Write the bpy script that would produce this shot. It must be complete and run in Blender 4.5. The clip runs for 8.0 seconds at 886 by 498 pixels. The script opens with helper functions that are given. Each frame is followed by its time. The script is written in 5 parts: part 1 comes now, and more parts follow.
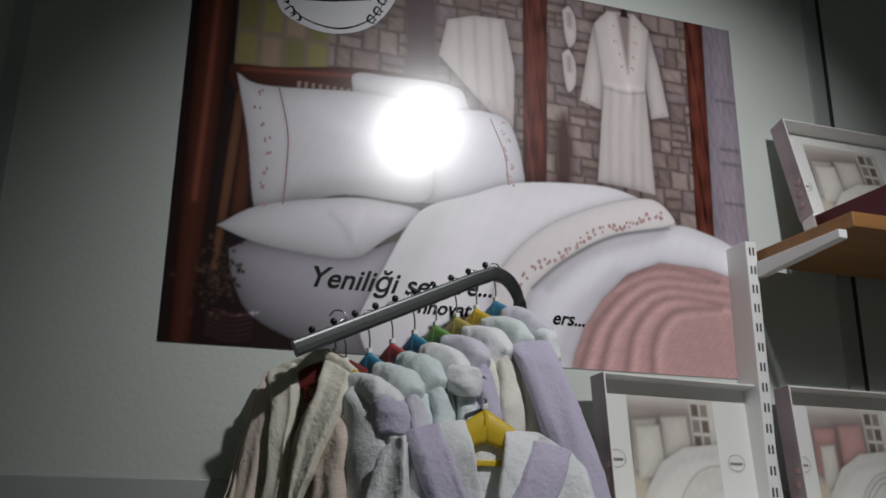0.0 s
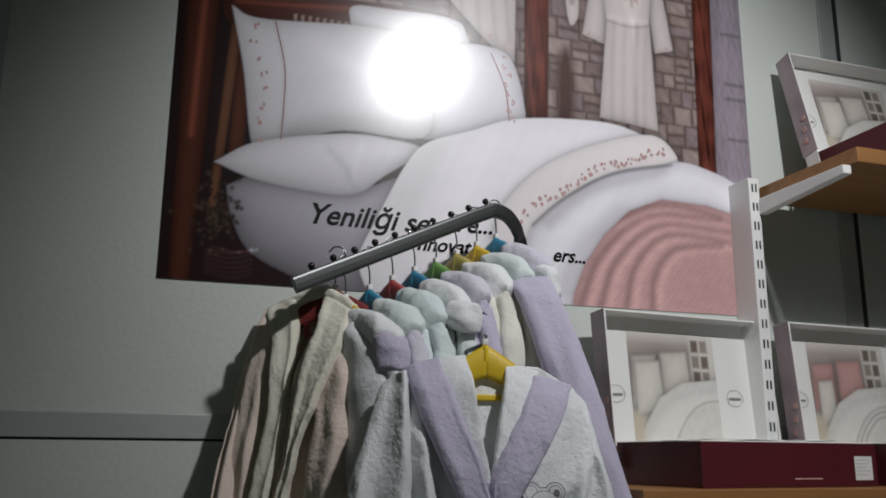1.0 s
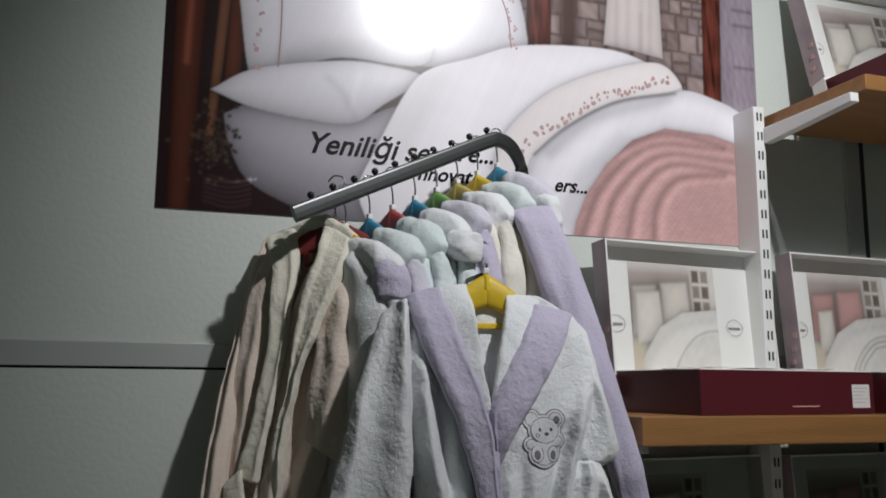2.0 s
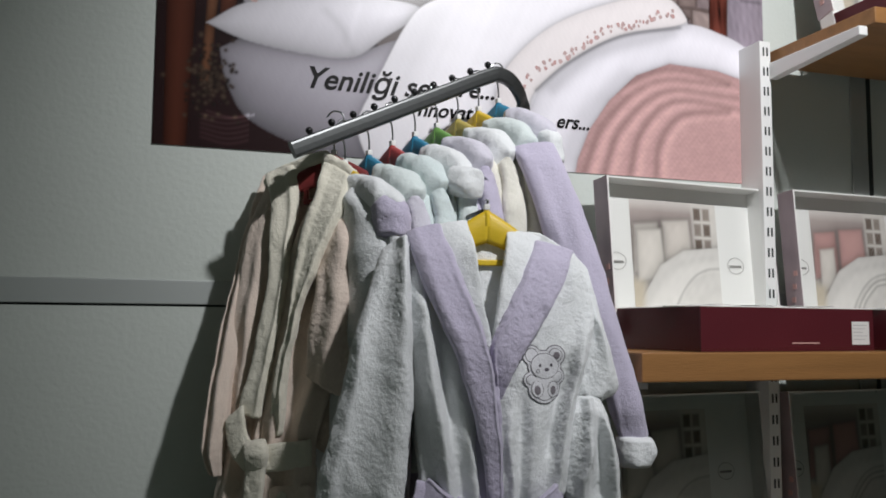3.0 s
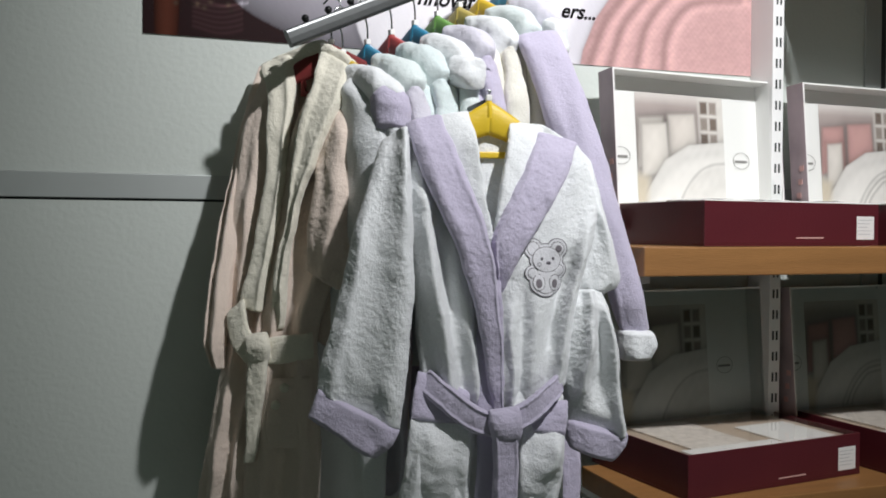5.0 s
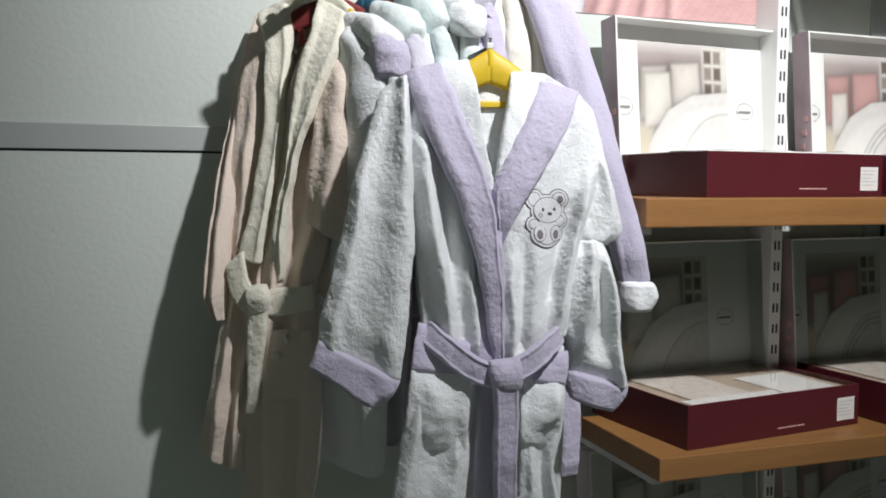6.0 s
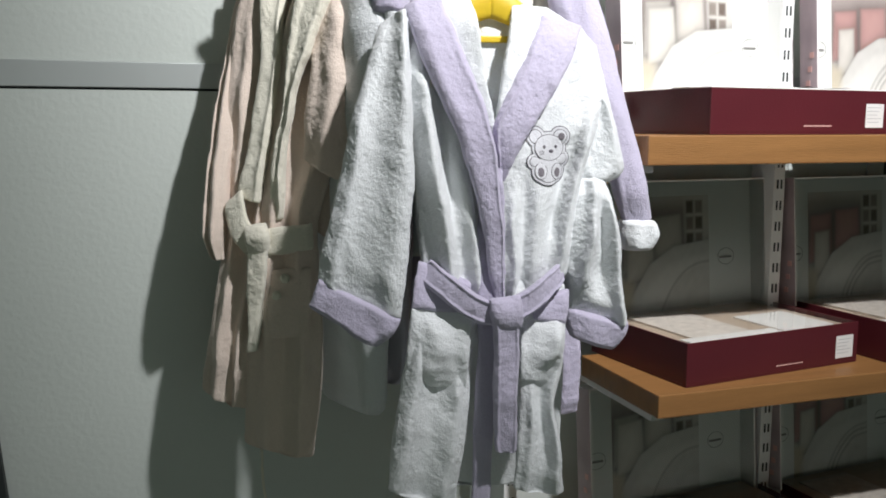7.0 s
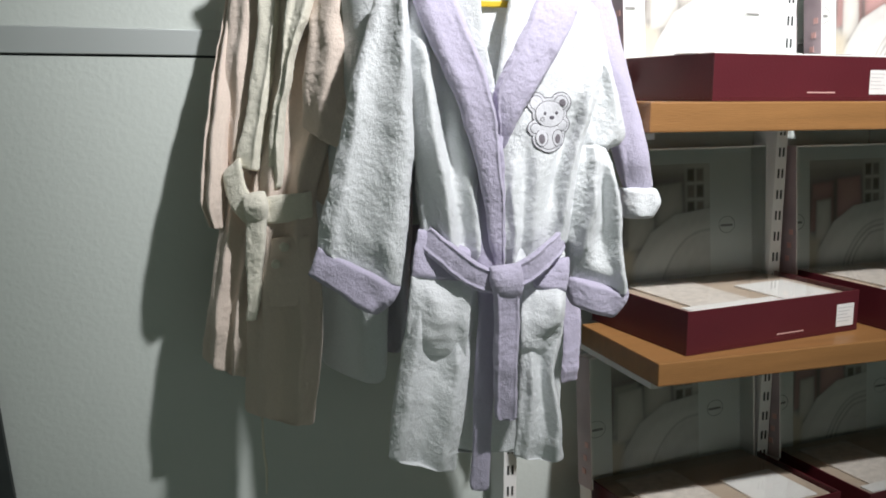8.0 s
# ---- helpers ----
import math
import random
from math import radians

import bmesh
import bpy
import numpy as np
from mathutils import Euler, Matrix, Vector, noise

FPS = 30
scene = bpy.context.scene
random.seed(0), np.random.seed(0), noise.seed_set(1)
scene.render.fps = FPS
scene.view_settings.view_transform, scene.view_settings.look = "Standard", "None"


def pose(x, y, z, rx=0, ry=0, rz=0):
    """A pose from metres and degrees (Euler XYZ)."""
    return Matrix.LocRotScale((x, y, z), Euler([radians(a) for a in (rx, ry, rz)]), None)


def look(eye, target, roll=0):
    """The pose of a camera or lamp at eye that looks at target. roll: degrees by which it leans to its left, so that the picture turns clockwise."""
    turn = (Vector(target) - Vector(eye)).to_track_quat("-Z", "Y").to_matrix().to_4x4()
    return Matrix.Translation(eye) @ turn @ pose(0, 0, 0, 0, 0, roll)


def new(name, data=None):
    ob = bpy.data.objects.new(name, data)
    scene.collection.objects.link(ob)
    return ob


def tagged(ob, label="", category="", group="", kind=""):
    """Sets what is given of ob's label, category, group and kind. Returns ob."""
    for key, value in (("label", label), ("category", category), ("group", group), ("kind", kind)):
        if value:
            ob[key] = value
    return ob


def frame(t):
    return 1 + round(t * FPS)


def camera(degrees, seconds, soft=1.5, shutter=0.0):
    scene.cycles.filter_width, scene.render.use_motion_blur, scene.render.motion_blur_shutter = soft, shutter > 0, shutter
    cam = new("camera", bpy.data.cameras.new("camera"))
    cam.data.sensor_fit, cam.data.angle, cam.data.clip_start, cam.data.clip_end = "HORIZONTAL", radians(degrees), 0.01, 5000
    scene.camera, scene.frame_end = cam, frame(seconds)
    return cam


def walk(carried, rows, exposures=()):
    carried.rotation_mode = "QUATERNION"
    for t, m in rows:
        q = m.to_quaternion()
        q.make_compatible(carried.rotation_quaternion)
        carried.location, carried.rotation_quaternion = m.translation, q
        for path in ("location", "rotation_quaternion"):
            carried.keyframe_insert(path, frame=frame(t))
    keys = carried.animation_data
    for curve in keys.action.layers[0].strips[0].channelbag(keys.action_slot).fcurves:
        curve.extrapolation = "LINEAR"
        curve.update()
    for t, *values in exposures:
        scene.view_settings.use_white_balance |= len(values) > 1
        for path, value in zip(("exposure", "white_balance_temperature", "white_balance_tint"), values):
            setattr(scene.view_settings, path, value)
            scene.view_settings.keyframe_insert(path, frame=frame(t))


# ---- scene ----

cam = camera(53.36, 8.0, soft=1.8)
# seconds, x, y, z, pitch, lean, yaw
PATH = [
    (0.0, 0.0000, -1.7831, 1.5000, 16.97, 0.49, -18.46),
    (0.5, 0.0025, -1.7761, 1.4967, 15.51, 0.48, -18.47),
    (1.0, 0.0050, -1.7693, 1.4933, 13.18, 0.38, -18.48),
    (1.5, 0.0073, -1.7628, 1.4899, 11.04, 0.44, -18.47),
    (2.0, 0.0096, -1.7566, 1.4865, 8.91, 0.36, -18.46),
    (3.5, 0.0157, -1.7393, 1.4763, 3.51, 0.38, -18.44),
    (4.0, 0.0176, -1.7340, 1.4728, 2.04, 0.37, -18.42),
    (4.5, 0.0194, -1.7289, 1.4694, 0.38, 0.35, -18.42),
    (6.0, 0.0241, -1.7153, 1.4589, -4.15, 0.20, -18.40),
    (6.5, 0.0254, -1.7112, 1.4553, -5.69, 0.15, -18.41),
    (7.0, 0.0267, -1.7073, 1.4518, -7.89, 0.07, -18.40),
    (7.5, 0.0279, -1.7037, 1.4483, -9.13, 0.03, -18.41),
    (8.0, 0.0289, -1.7004, 1.4447, -9.73, -0.02, -18.41),
]


def eye_pose(x, y, z, pitch, lean, yaw):
    p, a = radians(pitch), radians(yaw)
    d = (-math.sin(a) * math.cos(p), math.cos(a) * math.cos(p), math.sin(p))
    return look((x, y, z), (x + d[0], y + d[1], z + d[2])) @ pose(0, 0, 0, 0, 0, lean)


EXPOSURES = [(0.0, -1.60), (1.0, -1.38), (2.0, -1.08), (3.5, -0.68), (4.5, -0.43), (6.0, -0.04), (7.0, 0.24), (8.0, 0.44)]
walk(cam, [(t, eye_pose(*r)) for t, *r in PATH], EXPOSURES)

# ---- light: one shop spotlight aimed at the display, two unseen fill lamps added behind ----
world = bpy.data.worlds.new("world")
world.use_nodes = True
world.node_tree.nodes["Background"].inputs[0].default_value = (0.75, 0.9, 0.8, 1)
world.node_tree.nodes["Background"].inputs[1].default_value = 0.02
scene.world = world


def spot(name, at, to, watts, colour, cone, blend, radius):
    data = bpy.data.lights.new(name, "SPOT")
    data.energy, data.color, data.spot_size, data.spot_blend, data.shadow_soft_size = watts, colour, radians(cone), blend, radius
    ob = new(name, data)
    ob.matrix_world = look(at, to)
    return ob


spot("spotlight", (1.06, -1.78, 3.2), (0.96, 0.0, 1.90), 370, (0.98, 0.98, 1.0), 68, 1.0, 0.05)
# unseen lamps added only to lift the dark parts of the display
spot("fill_spot", (-1.2, -3.6, 3.2), (-1.6, -3.4, 0.0), 94, (0.86, 1.0, 0.92), 110, 0.6, 0.06)
spot("fill_spot", (1.8, -4.0, 3.2), (1.8, -3.8, 0.0), 94, (0.86, 1.0, 0.92), 110, 0.6, 0.06)

# ---- materials ----


def mat(name, colour, rough=0.6, scale=12.0, vary=0.12, bump=0.0, bump_scale=None, metal=0.0, sheen=0.0, fine=0.0, coat=0.0, stretch=(1, 1, 1)):
    m = bpy.data.materials.new(name)
    m.use_nodes = True
    t = m.node_tree
    b = t.nodes["Principled BSDF"]
    b.inputs["Roughness"].default_value = rough
    b.inputs["Metallic"].default_value = metal
    b.inputs["Sheen Weight"].default_value = sheen
    b.inputs["Sheen Roughness"].default_value = 0.6
    b.inputs["Coat Weight"].default_value = coat
    if coat:
        b.inputs["Specular IOR Level"].default_value = 0.0
    b.inputs["Coat Roughness"].default_value = 0.21
    co = t.nodes.new("ShaderNodeTexCoord")
    mp = t.nodes.new("ShaderNodeMapping")
    mp.inputs["Scale"].default_value = stretch
    t.links.new(co.outputs["Object"], mp.inputs["Vector"])
    n1 = t.nodes.new("ShaderNodeTexNoise")
    n1.inputs["Scale"].default_value, n1.inputs["Detail"].default_value = scale, 6
    t.links.new(mp.outputs["Vector"], n1.inputs["Vector"])
    n2 = t.nodes.new("ShaderNodeTexNoise")
    n2.inputs["Scale"].default_value, n2.inputs["Detail"].default_value = bump_scale or scale * 14, 4
    t.links.new(mp.outputs["Vector"], n2.inputs["Vector"])
    mx = t.nodes.new("ShaderNodeMix")
    mx.data_type = "RGBA"
    lo = tuple(max(0, c * (1 - vary)) for c in colour)
    hi = tuple(min(1, c * (1 + vary)) for c in colour)
    mx.inputs["A"].default_value, mx.inputs["B"].default_value = (*lo, 1), (*hi, 1)
    ad = t.nodes.new("ShaderNodeMath")
    ad.operation = "MULTIPLY_ADD"
    t.links.new(n2.outputs["Fac"], ad.inputs[0])
    ad.inputs[1].default_value = fine
    t.links.new(n1.outputs["Fac"], ad.inputs[2])
    sb = t.nodes.new("ShaderNodeMath")
    sb.operation = "SUBTRACT"
    t.links.new(ad.outputs[0], sb.inputs[0])
    sb.inputs[1].default_value = fine * 0.5
    sb.use_clamp = True
    t.links.new(sb.outputs[0], mx.inputs["Factor"])
    t.links.new(mx.outputs["Result"], b.inputs["Base Color"])
    if bump:
        bp = t.nodes.new("ShaderNodeBump")
        bp.inputs["Strength"].default_value = 1.0
        bp.inputs["Distance"].default_value = bump
        t.links.new(n2.outputs["Fac"], bp.inputs["Height"])
        t.links.new(bp.outputs["Normal"], b.inputs["Normal"])
    return m


def terry(name, colour):
    """Looped cotton pile: fine loops over small clumps, soft and without gloss."""
    m = mat(name, colour, 0.95, 9, 0.08, 0.0011, 360, sheen=0.25, fine=1.2)
    t = m.node_tree
    t.nodes["Principled BSDF"].inputs["Specular IOR Level"].default_value = 0.1
    fine = next(n for n in t.nodes if n.type == "BUMP")
    clump = t.nodes.new("ShaderNodeTexNoise")
    clump.inputs["Scale"].default_value, clump.inputs["Detail"].default_value = 130, 3
    t.links.new(t.nodes["Mapping"].outputs["Vector"], clump.inputs["Vector"])
    wide = t.nodes.new("ShaderNodeBump")
    wide.inputs["Distance"].default_value = 0.0013
    t.links.new(clump.outputs["Fac"], wide.inputs["Height"])
    t.links.new(wide.outputs["Normal"], fine.inputs["Normal"])
    return m


WALL = mat("wall_paint", (0.585, 0.625, 0.588), 0.45, 2.5, 0.05, 0.0008, 90)
PROFILE = mat("grey_aluminium", (0.50, 0.53, 0.52), 0.42, 6, 0.06, metal=0.35)
DARK = mat("dark_gap", (0.03, 0.035, 0.035), 0.6, 8, 0.2)
FLOOR = mat("floor_tile", (0.45, 0.44, 0.42), 0.3, 3, 0.1)
CEIL = mat("ceiling_paint", (0.35, 0.37, 0.36), 0.8, 3, 0.06)
WHITE_METAL = mat("white_powder_coat", (0.78, 0.78, 0.77), 0.4, 8, 0.04)
WOOD = mat("oak_veneer", (0.30, 0.145, 0.05), 0.42, 5, 0.35, 0.0006, 60, fine=0.5, stretch=(0.6, 9, 9))
BURGUNDY = mat("burgundy_card", (0.088, 0.012, 0.018), 0.42, 8, 0.15, 0.0004, 200)
CARD = mat("white_card", (0.80, 0.79, 0.77), 0.45, 6, 0.04)
MAUVE = mat("mauve_print", (0.42, 0.34, 0.36), 0.4, 10, 0.45)
CHROME = mat("chrome", (0.55, 0.56, 0.57), 0.22, 8, 0.08, metal=1.0)
STEEL = mat("brushed_steel", (0.13, 0.135, 0.135), 0.42, 30, 0.18, metal=1.0, stretch=(0.4, 8, 8))
BLACK = mat("black_plastic", (0.012, 0.012, 0.013), 0.25, 8, 0.2)
T_WHITE = terry("white_terry", (0.78, 0.80, 0.81))
T_LILAC = terry("lilac_terry", (0.53, 0.49, 0.62))
T_MINT = terry("mint_terry", (0.63, 0.71, 0.71))
T_CREAM = terry("cream_terry", (0.74, 0.71, 0.60))
T_PEACH = terry("peach_terry", (0.70, 0.59, 0.51))
T_PMINT = terry("pale_mint_terry", (0.68, 0.75, 0.74))
T_PLIL = terry("pale_lavender_terry", (0.64, 0.62, 0.70))
T_IVORY = terry("ivory_terry", (0.76, 0.74, 0.66))


def glass_film(name):
    m = bpy.data.materials.new(name)
    m.use_nodes = True
    t = m.node_tree
    out = t.nodes["Material Output"]
    tr, gl = t.nodes.new("ShaderNodeBsdfTransparent"), t.nodes.new("ShaderNodeBsdfGlossy")
    mx, fr = t.nodes.new("ShaderNodeMixShader"), t.nodes.new("ShaderNodeFresnel")
    tr.inputs["Color"].default_value = (0.93, 0.95, 0.94, 1)
    gl.inputs["Roughness"].default_value = 0.06
    fr.inputs["IOR"].default_value = 1.45
    t.links.new(fr.outputs[0], mx.inputs[0])
    t.links.new(tr.outputs[0], mx.inputs[1])
    t.links.new(gl.outputs[0], mx.inputs[2])
    t.links.new(mx.outputs[0], out.inputs["Surface"])
    return m


FILM = glass_film("clear_film")

# ---- mesh helpers ----


from mathutils.bvhtree import BVHTree
from mathutils.geometry import tessellate_polygon


def part(name, bm, material, parent=None, label="", smooth=False):
    me = bpy.data.meshes.new(name)
    bm.normal_update()
    bm.to_mesh(me)
    bm.free()
    me.materials.append(material)
    if smooth:
        me.polygons.foreach_set("use_smooth", [True] * len(me.polygons))
    ob = new(name, me)
    if parent:
        ob.parent = parent
    if label:
        tagged(ob, label)
    return ob


def thing(name, at, label, category, group="", turn=0.0):
    ob = new(name)
    ob.empty_display_size = 0.05
    ob.matrix_basis = pose(*at, 0, 0, turn)
    return tagged(ob, label, category, group)


def box(x0, y0, z0, x1, y1, z1, bevel=0.0, bm=None):
    bm = bm or bmesh.new()
    r = bmesh.ops.create_cube(bm, size=1.0)
    for v in r["verts"]:
        v.co = Vector((x0 + (v.co.x + 0.5) * (x1 - x0), y0 + (v.co.y + 0.5) * (y1 - y0), z0 + (v.co.z + 0.5) * (z1 - z0)))
    if bevel:
        es = {e for v in r["verts"] for e in v.link_edges}
        bmesh.ops.bevel(bm, geom=list(es), offset=bevel, segments=2, affect="EDGES", profile=0.6)
    return bm


def spline(pts, n):
    """Catmull-Rom through the points, n samples."""
    p = np.array(pts, float)
    if p.ndim == 1:
        p = p[:, None]
    p = np.vstack([2 * p[0] - p[1], p, 2 * p[-1] - p[-2]])
    out = []
    for s in np.linspace(0, len(p) - 3 - 1e-9, n):
        i = int(s)
        f = s - i
        a, b, c, d = p[i:i + 4]
        out.append(0.5 * (2 * b + (c - a) * f + (2 * a - 5 * b + 4 * c - d) * f * f + (3 * b - a - 3 * c + d) * f ** 3))
    return np.array(out)


def tube(path, radius, ring=10, steps=None, bm=None, flat=1.0):
    """A round bar along a smooth path."""
    bm = bm or bmesh.new()
    p = spline(path, steps) if steps else np.array(path, float)
    rings = []
    for i in range(len(p)):
        d = Vector(p[min(i + 1, len(p) - 1)] - p[max(i - 1, 0)]).normalized()
        a = d.cross(Vector((0, 1, 0.02))).normalized()
        b = d.cross(a).normalized()
        rings.append([bm.verts.new(Vector(p[i]) + a * radius * math.cos(q) + b * radius * flat * math.sin(q)) for q in (k * 2 * math.pi / ring for k in range(ring))])
    close_rings(bm, rings)
    return bm


def close_rings(bm, rings):
    n = len(rings[0])
    for r0, r1 in zip(rings, rings[1:]):
        for k in range(n):
            bm.faces.new((r0[k], r0[(k + 1) % n], r1[(k + 1) % n], r1[k]))
    bm.faces.new(rings[0][::-1])
    bm.faces.new(rings[-1])
    bmesh.ops.recalc_face_normals(bm, faces=bm.faces)


def cloth(left, right, depth, thick, ring=34, steps=46, folds=(), soft=0.004, seed=0.0, power=0.75, bm=None, drape=0.010, creases=(), tilt=0.0):
    """A soft hanging piece between a left and a right edge (x, z), at the given depths, thick in the middle and rounded at
    its edges. folds: (height, waves across, phase, growth) of hanging folds. creases: (place across at the top, at the bottom,
    width, height, from, to) of single ridges, or grooves where the height is negative. tilt: how far the left edge lies back."""
    bm = bm or bmesh.new()
    L, R = spline(left, steps), spline(right, steps)
    Y, T = spline(depth, steps)[:, 0], spline(thick, steps)[:, 0]
    rings = []
    for i in range(steps):
        v = i / (steps - 1)
        row = []
        mid, half = (L[i] + R[i]) / 2, (R[i] - L[i]) / 2
        end = min(1.0, 0.35 + 6 * v, 0.35 + 6 * (1 - v))
        for k in range(ring):
            q = 2 * math.pi * k / ring
            c, s = math.cos(q), math.sin(q)
            c = math.copysign(abs(c) ** power, c)
            s = math.copysign(abs(s) ** power, s)
            y = Y[i] + T[i] * s * end
            for amp, waves, ph, grow in folds:
                y += amp * (v ** grow) * math.sin(waves * math.pi * c + ph + 1.3 * v + seed)
            for a0, a1, wd, hi, v0, v1 in creases:
                g = max(0.0, min(1.0, (v - v0) / 0.18 + (1.0 if v0 <= 0 else 0.0), (v1 - v) / 0.18 + (1.0 if v1 >= 1 else 0.0)))
                y -= hi * g * math.exp(-((0.5 + 0.5 * c - a0 - (a1 - a0) * v - 0.02 * math.sin(7 * v + seed)) / wd) ** 2)
            y -= tilt * c
            p = Vector((mid[0] + half[0] * c, y, mid[1] + half[1] * c))
            wide = min(1.0, abs(half[0]) / 0.05 + 0.2)
            p.y += drape * wide * (noise.noise(Vector((p.x * 26 + seed, seed * 1.7, p.z * 4.5))) + 0.6 * noise.noise(Vector((p.x * 48 + p.z * 9, seed, p.z * 11 - p.x * 6))))
            p += noise.noise_vector(p * 14 + Vector((seed * 3.1, seed, 0))) * soft
            p += noise.noise_vector(p * 45 + Vector((seed, 2.7, seed))) * soft * 0.45
            row.append(bm.verts.new(p))
        rings.append(row)
    close_rings(bm, rings)
    return bm


PILE = bpy.data.textures.new("terry_pile", "CLOUDS")
PILE.noise_scale, PILE.noise_depth = 0.0075, 2


def fluffy(ob, levels=1, height=0.0020):
    """Loops of terry pile as real relief."""
    sub = ob.modifiers.new("finer", "SUBSURF")
    sub.levels = sub.render_levels = levels
    dis = ob.modifiers.new("pile", "DISPLACE")
    dis.texture, dis.strength, dis.mid_level, dis.texture_coords = PILE, height, 0.5, "LOCAL"
    return ob


def hang(name, left, right, depth, thick, material, owner, label="", fluff=1, **kw):
    """A piece of terry cloth under its robe."""
    kw.setdefault("ring", 44)
    kw.setdefault("steps", 48)
    ob = part(name, cloth(left, right, depth, thick, power=0.6, **kw), material, owner, label, smooth=True)
    if fluff:
        big = kw["ring"] >= 56 and kw["steps"] >= 40
        fluffy(ob, 2 if big else 1)
    return ob


def px(scale, cx, cz, pts):
    """Pattern units to metres about a centre."""
    return [((x - cx) * scale, -(z - cz) * scale) for x, z in pts]


# ---- the setting ----
def setting(name, bm, material, label, category):
    return tagged(part(name, bm, material), label, category, kind="structure")


setting("wall_display_upper", box(-3, 0, 1.567, 5, 0.1, 3.3), WALL, "pale greenish white painted shop wall panel behind the poster", "wall")
setting("wall_display_lower", box(-3, 0, 0, 5, 0.1, 1.5165), WALL, "pale greenish white lower wall panel behind hanging robes", "wall")
setting("wall_gap", box(-3, 0.012, 1.5165, 5, 0.1, 1.567), DARK, "dark recess between the two wall panels", "wall")
rail = setting("trim_rail", box(-3, -0.004, 1.521, 5, 0.01, 1.5665, 0.0015), PROFILE, "grey aluminium rail strip between wall panels", "wall trim")
setting("trim_upright", box(1.672, -0.006, 0, 1.722, -0.0005, 3.3, 0.002), PROFILE, "grey vertical aluminium profile on the wall", "wall trim")
setting("trim_upright_gap", box(1.726, -0.003, 0, 1.738, -0.0005, 3.3), DARK, "dark vertical joint beside the aluminium profile", "wall trim")
setting("trim_joint", box(-0.335, -0.003, 0, -0.30, -0.0005, 3.3, 0.001), PROFILE, "grey vertical joint strip on the wall", "wall trim")
setting("floor", box(-3, -5, -0.1, 5, 0, 0), FLOOR, "light grey shop floor", "floor")
setting("ceiling", box(-3, -5, 3.3, 5, 0.1, 3.4), CEIL, "dim grey shop ceiling", "ceiling")
setting("wall_back", box(-3, -5.1, 0, 5, -5, 3.3), WALL, "pale shop wall opposite the display", "wall")
setting("wall_left", box(-3.1, -5.1, 0, -3, 0.1, 3.3), WALL, "pale shop side wall", "wall")
setting("wall_right", box(5, -5.1, 0, 5.1, 0.1, 3.3), WALL, "pale shop side wall", "wall")

# a dark slab for an unidentified dark edge, low on the wall beside the robes
board = thing("dark_slab", (-0.40, -0.012, 0), "dark grey upright slab against the wall", "board")
bb = box(-0.15, -0.010, 0, 0.165, 0.010, 0.95, 0.002)
for v in bb.verts:
    if v.co.x > 0:
        v.co.x += 0.055 - 0.078 * v.co.z
part("panel", bb, DARK, board)

# ---- the poster: a glossy flat print, its printed areas laid film on film ----
PX, PZ = 0.01, 1.825


def ink(name, colour, vary=0.12, scale=9.0, fine=0.3, stretch=(1, 1, 1)):
    return mat(name, colour, 0.5, scale, vary, fine=fine, bump_scale=scale * 9, coat=1.0, stretch=stretch)


I_PAPER = ink("print_paper", (0.6, 0.6, 0.6), 0.05, 9)
I_TEXT = ink("print_black", (0.008, 0.007, 0.008), 0.2, 9)
I_FLOWER = ink("print_flower", (0.50, 0.36, 0.35), 0.3, 30)
I_PINK = ink("print_rose", (0.52, 0.32, 0.31), 0.14, 10, 0.4)
I_TRIM = ink("print_trim", (0.34, 0.20, 0.20), 0.2, 9)
I_LOGO = ink("print_logo", (0.72, 0.72, 0.76), 0.04, 5)


def printed(base, name):
    """A print material that takes its colours from the picture laid on the sheet."""
    m = base.copy()
    m.name = name
    t = m.node_tree
    at = t.nodes.new("ShaderNodeVertexColor")
    at.layer_name = "picture"
    t.links.new(at.outputs["Color"], t.nodes["Principled BSDF"].inputs["Base Color"])
    return m


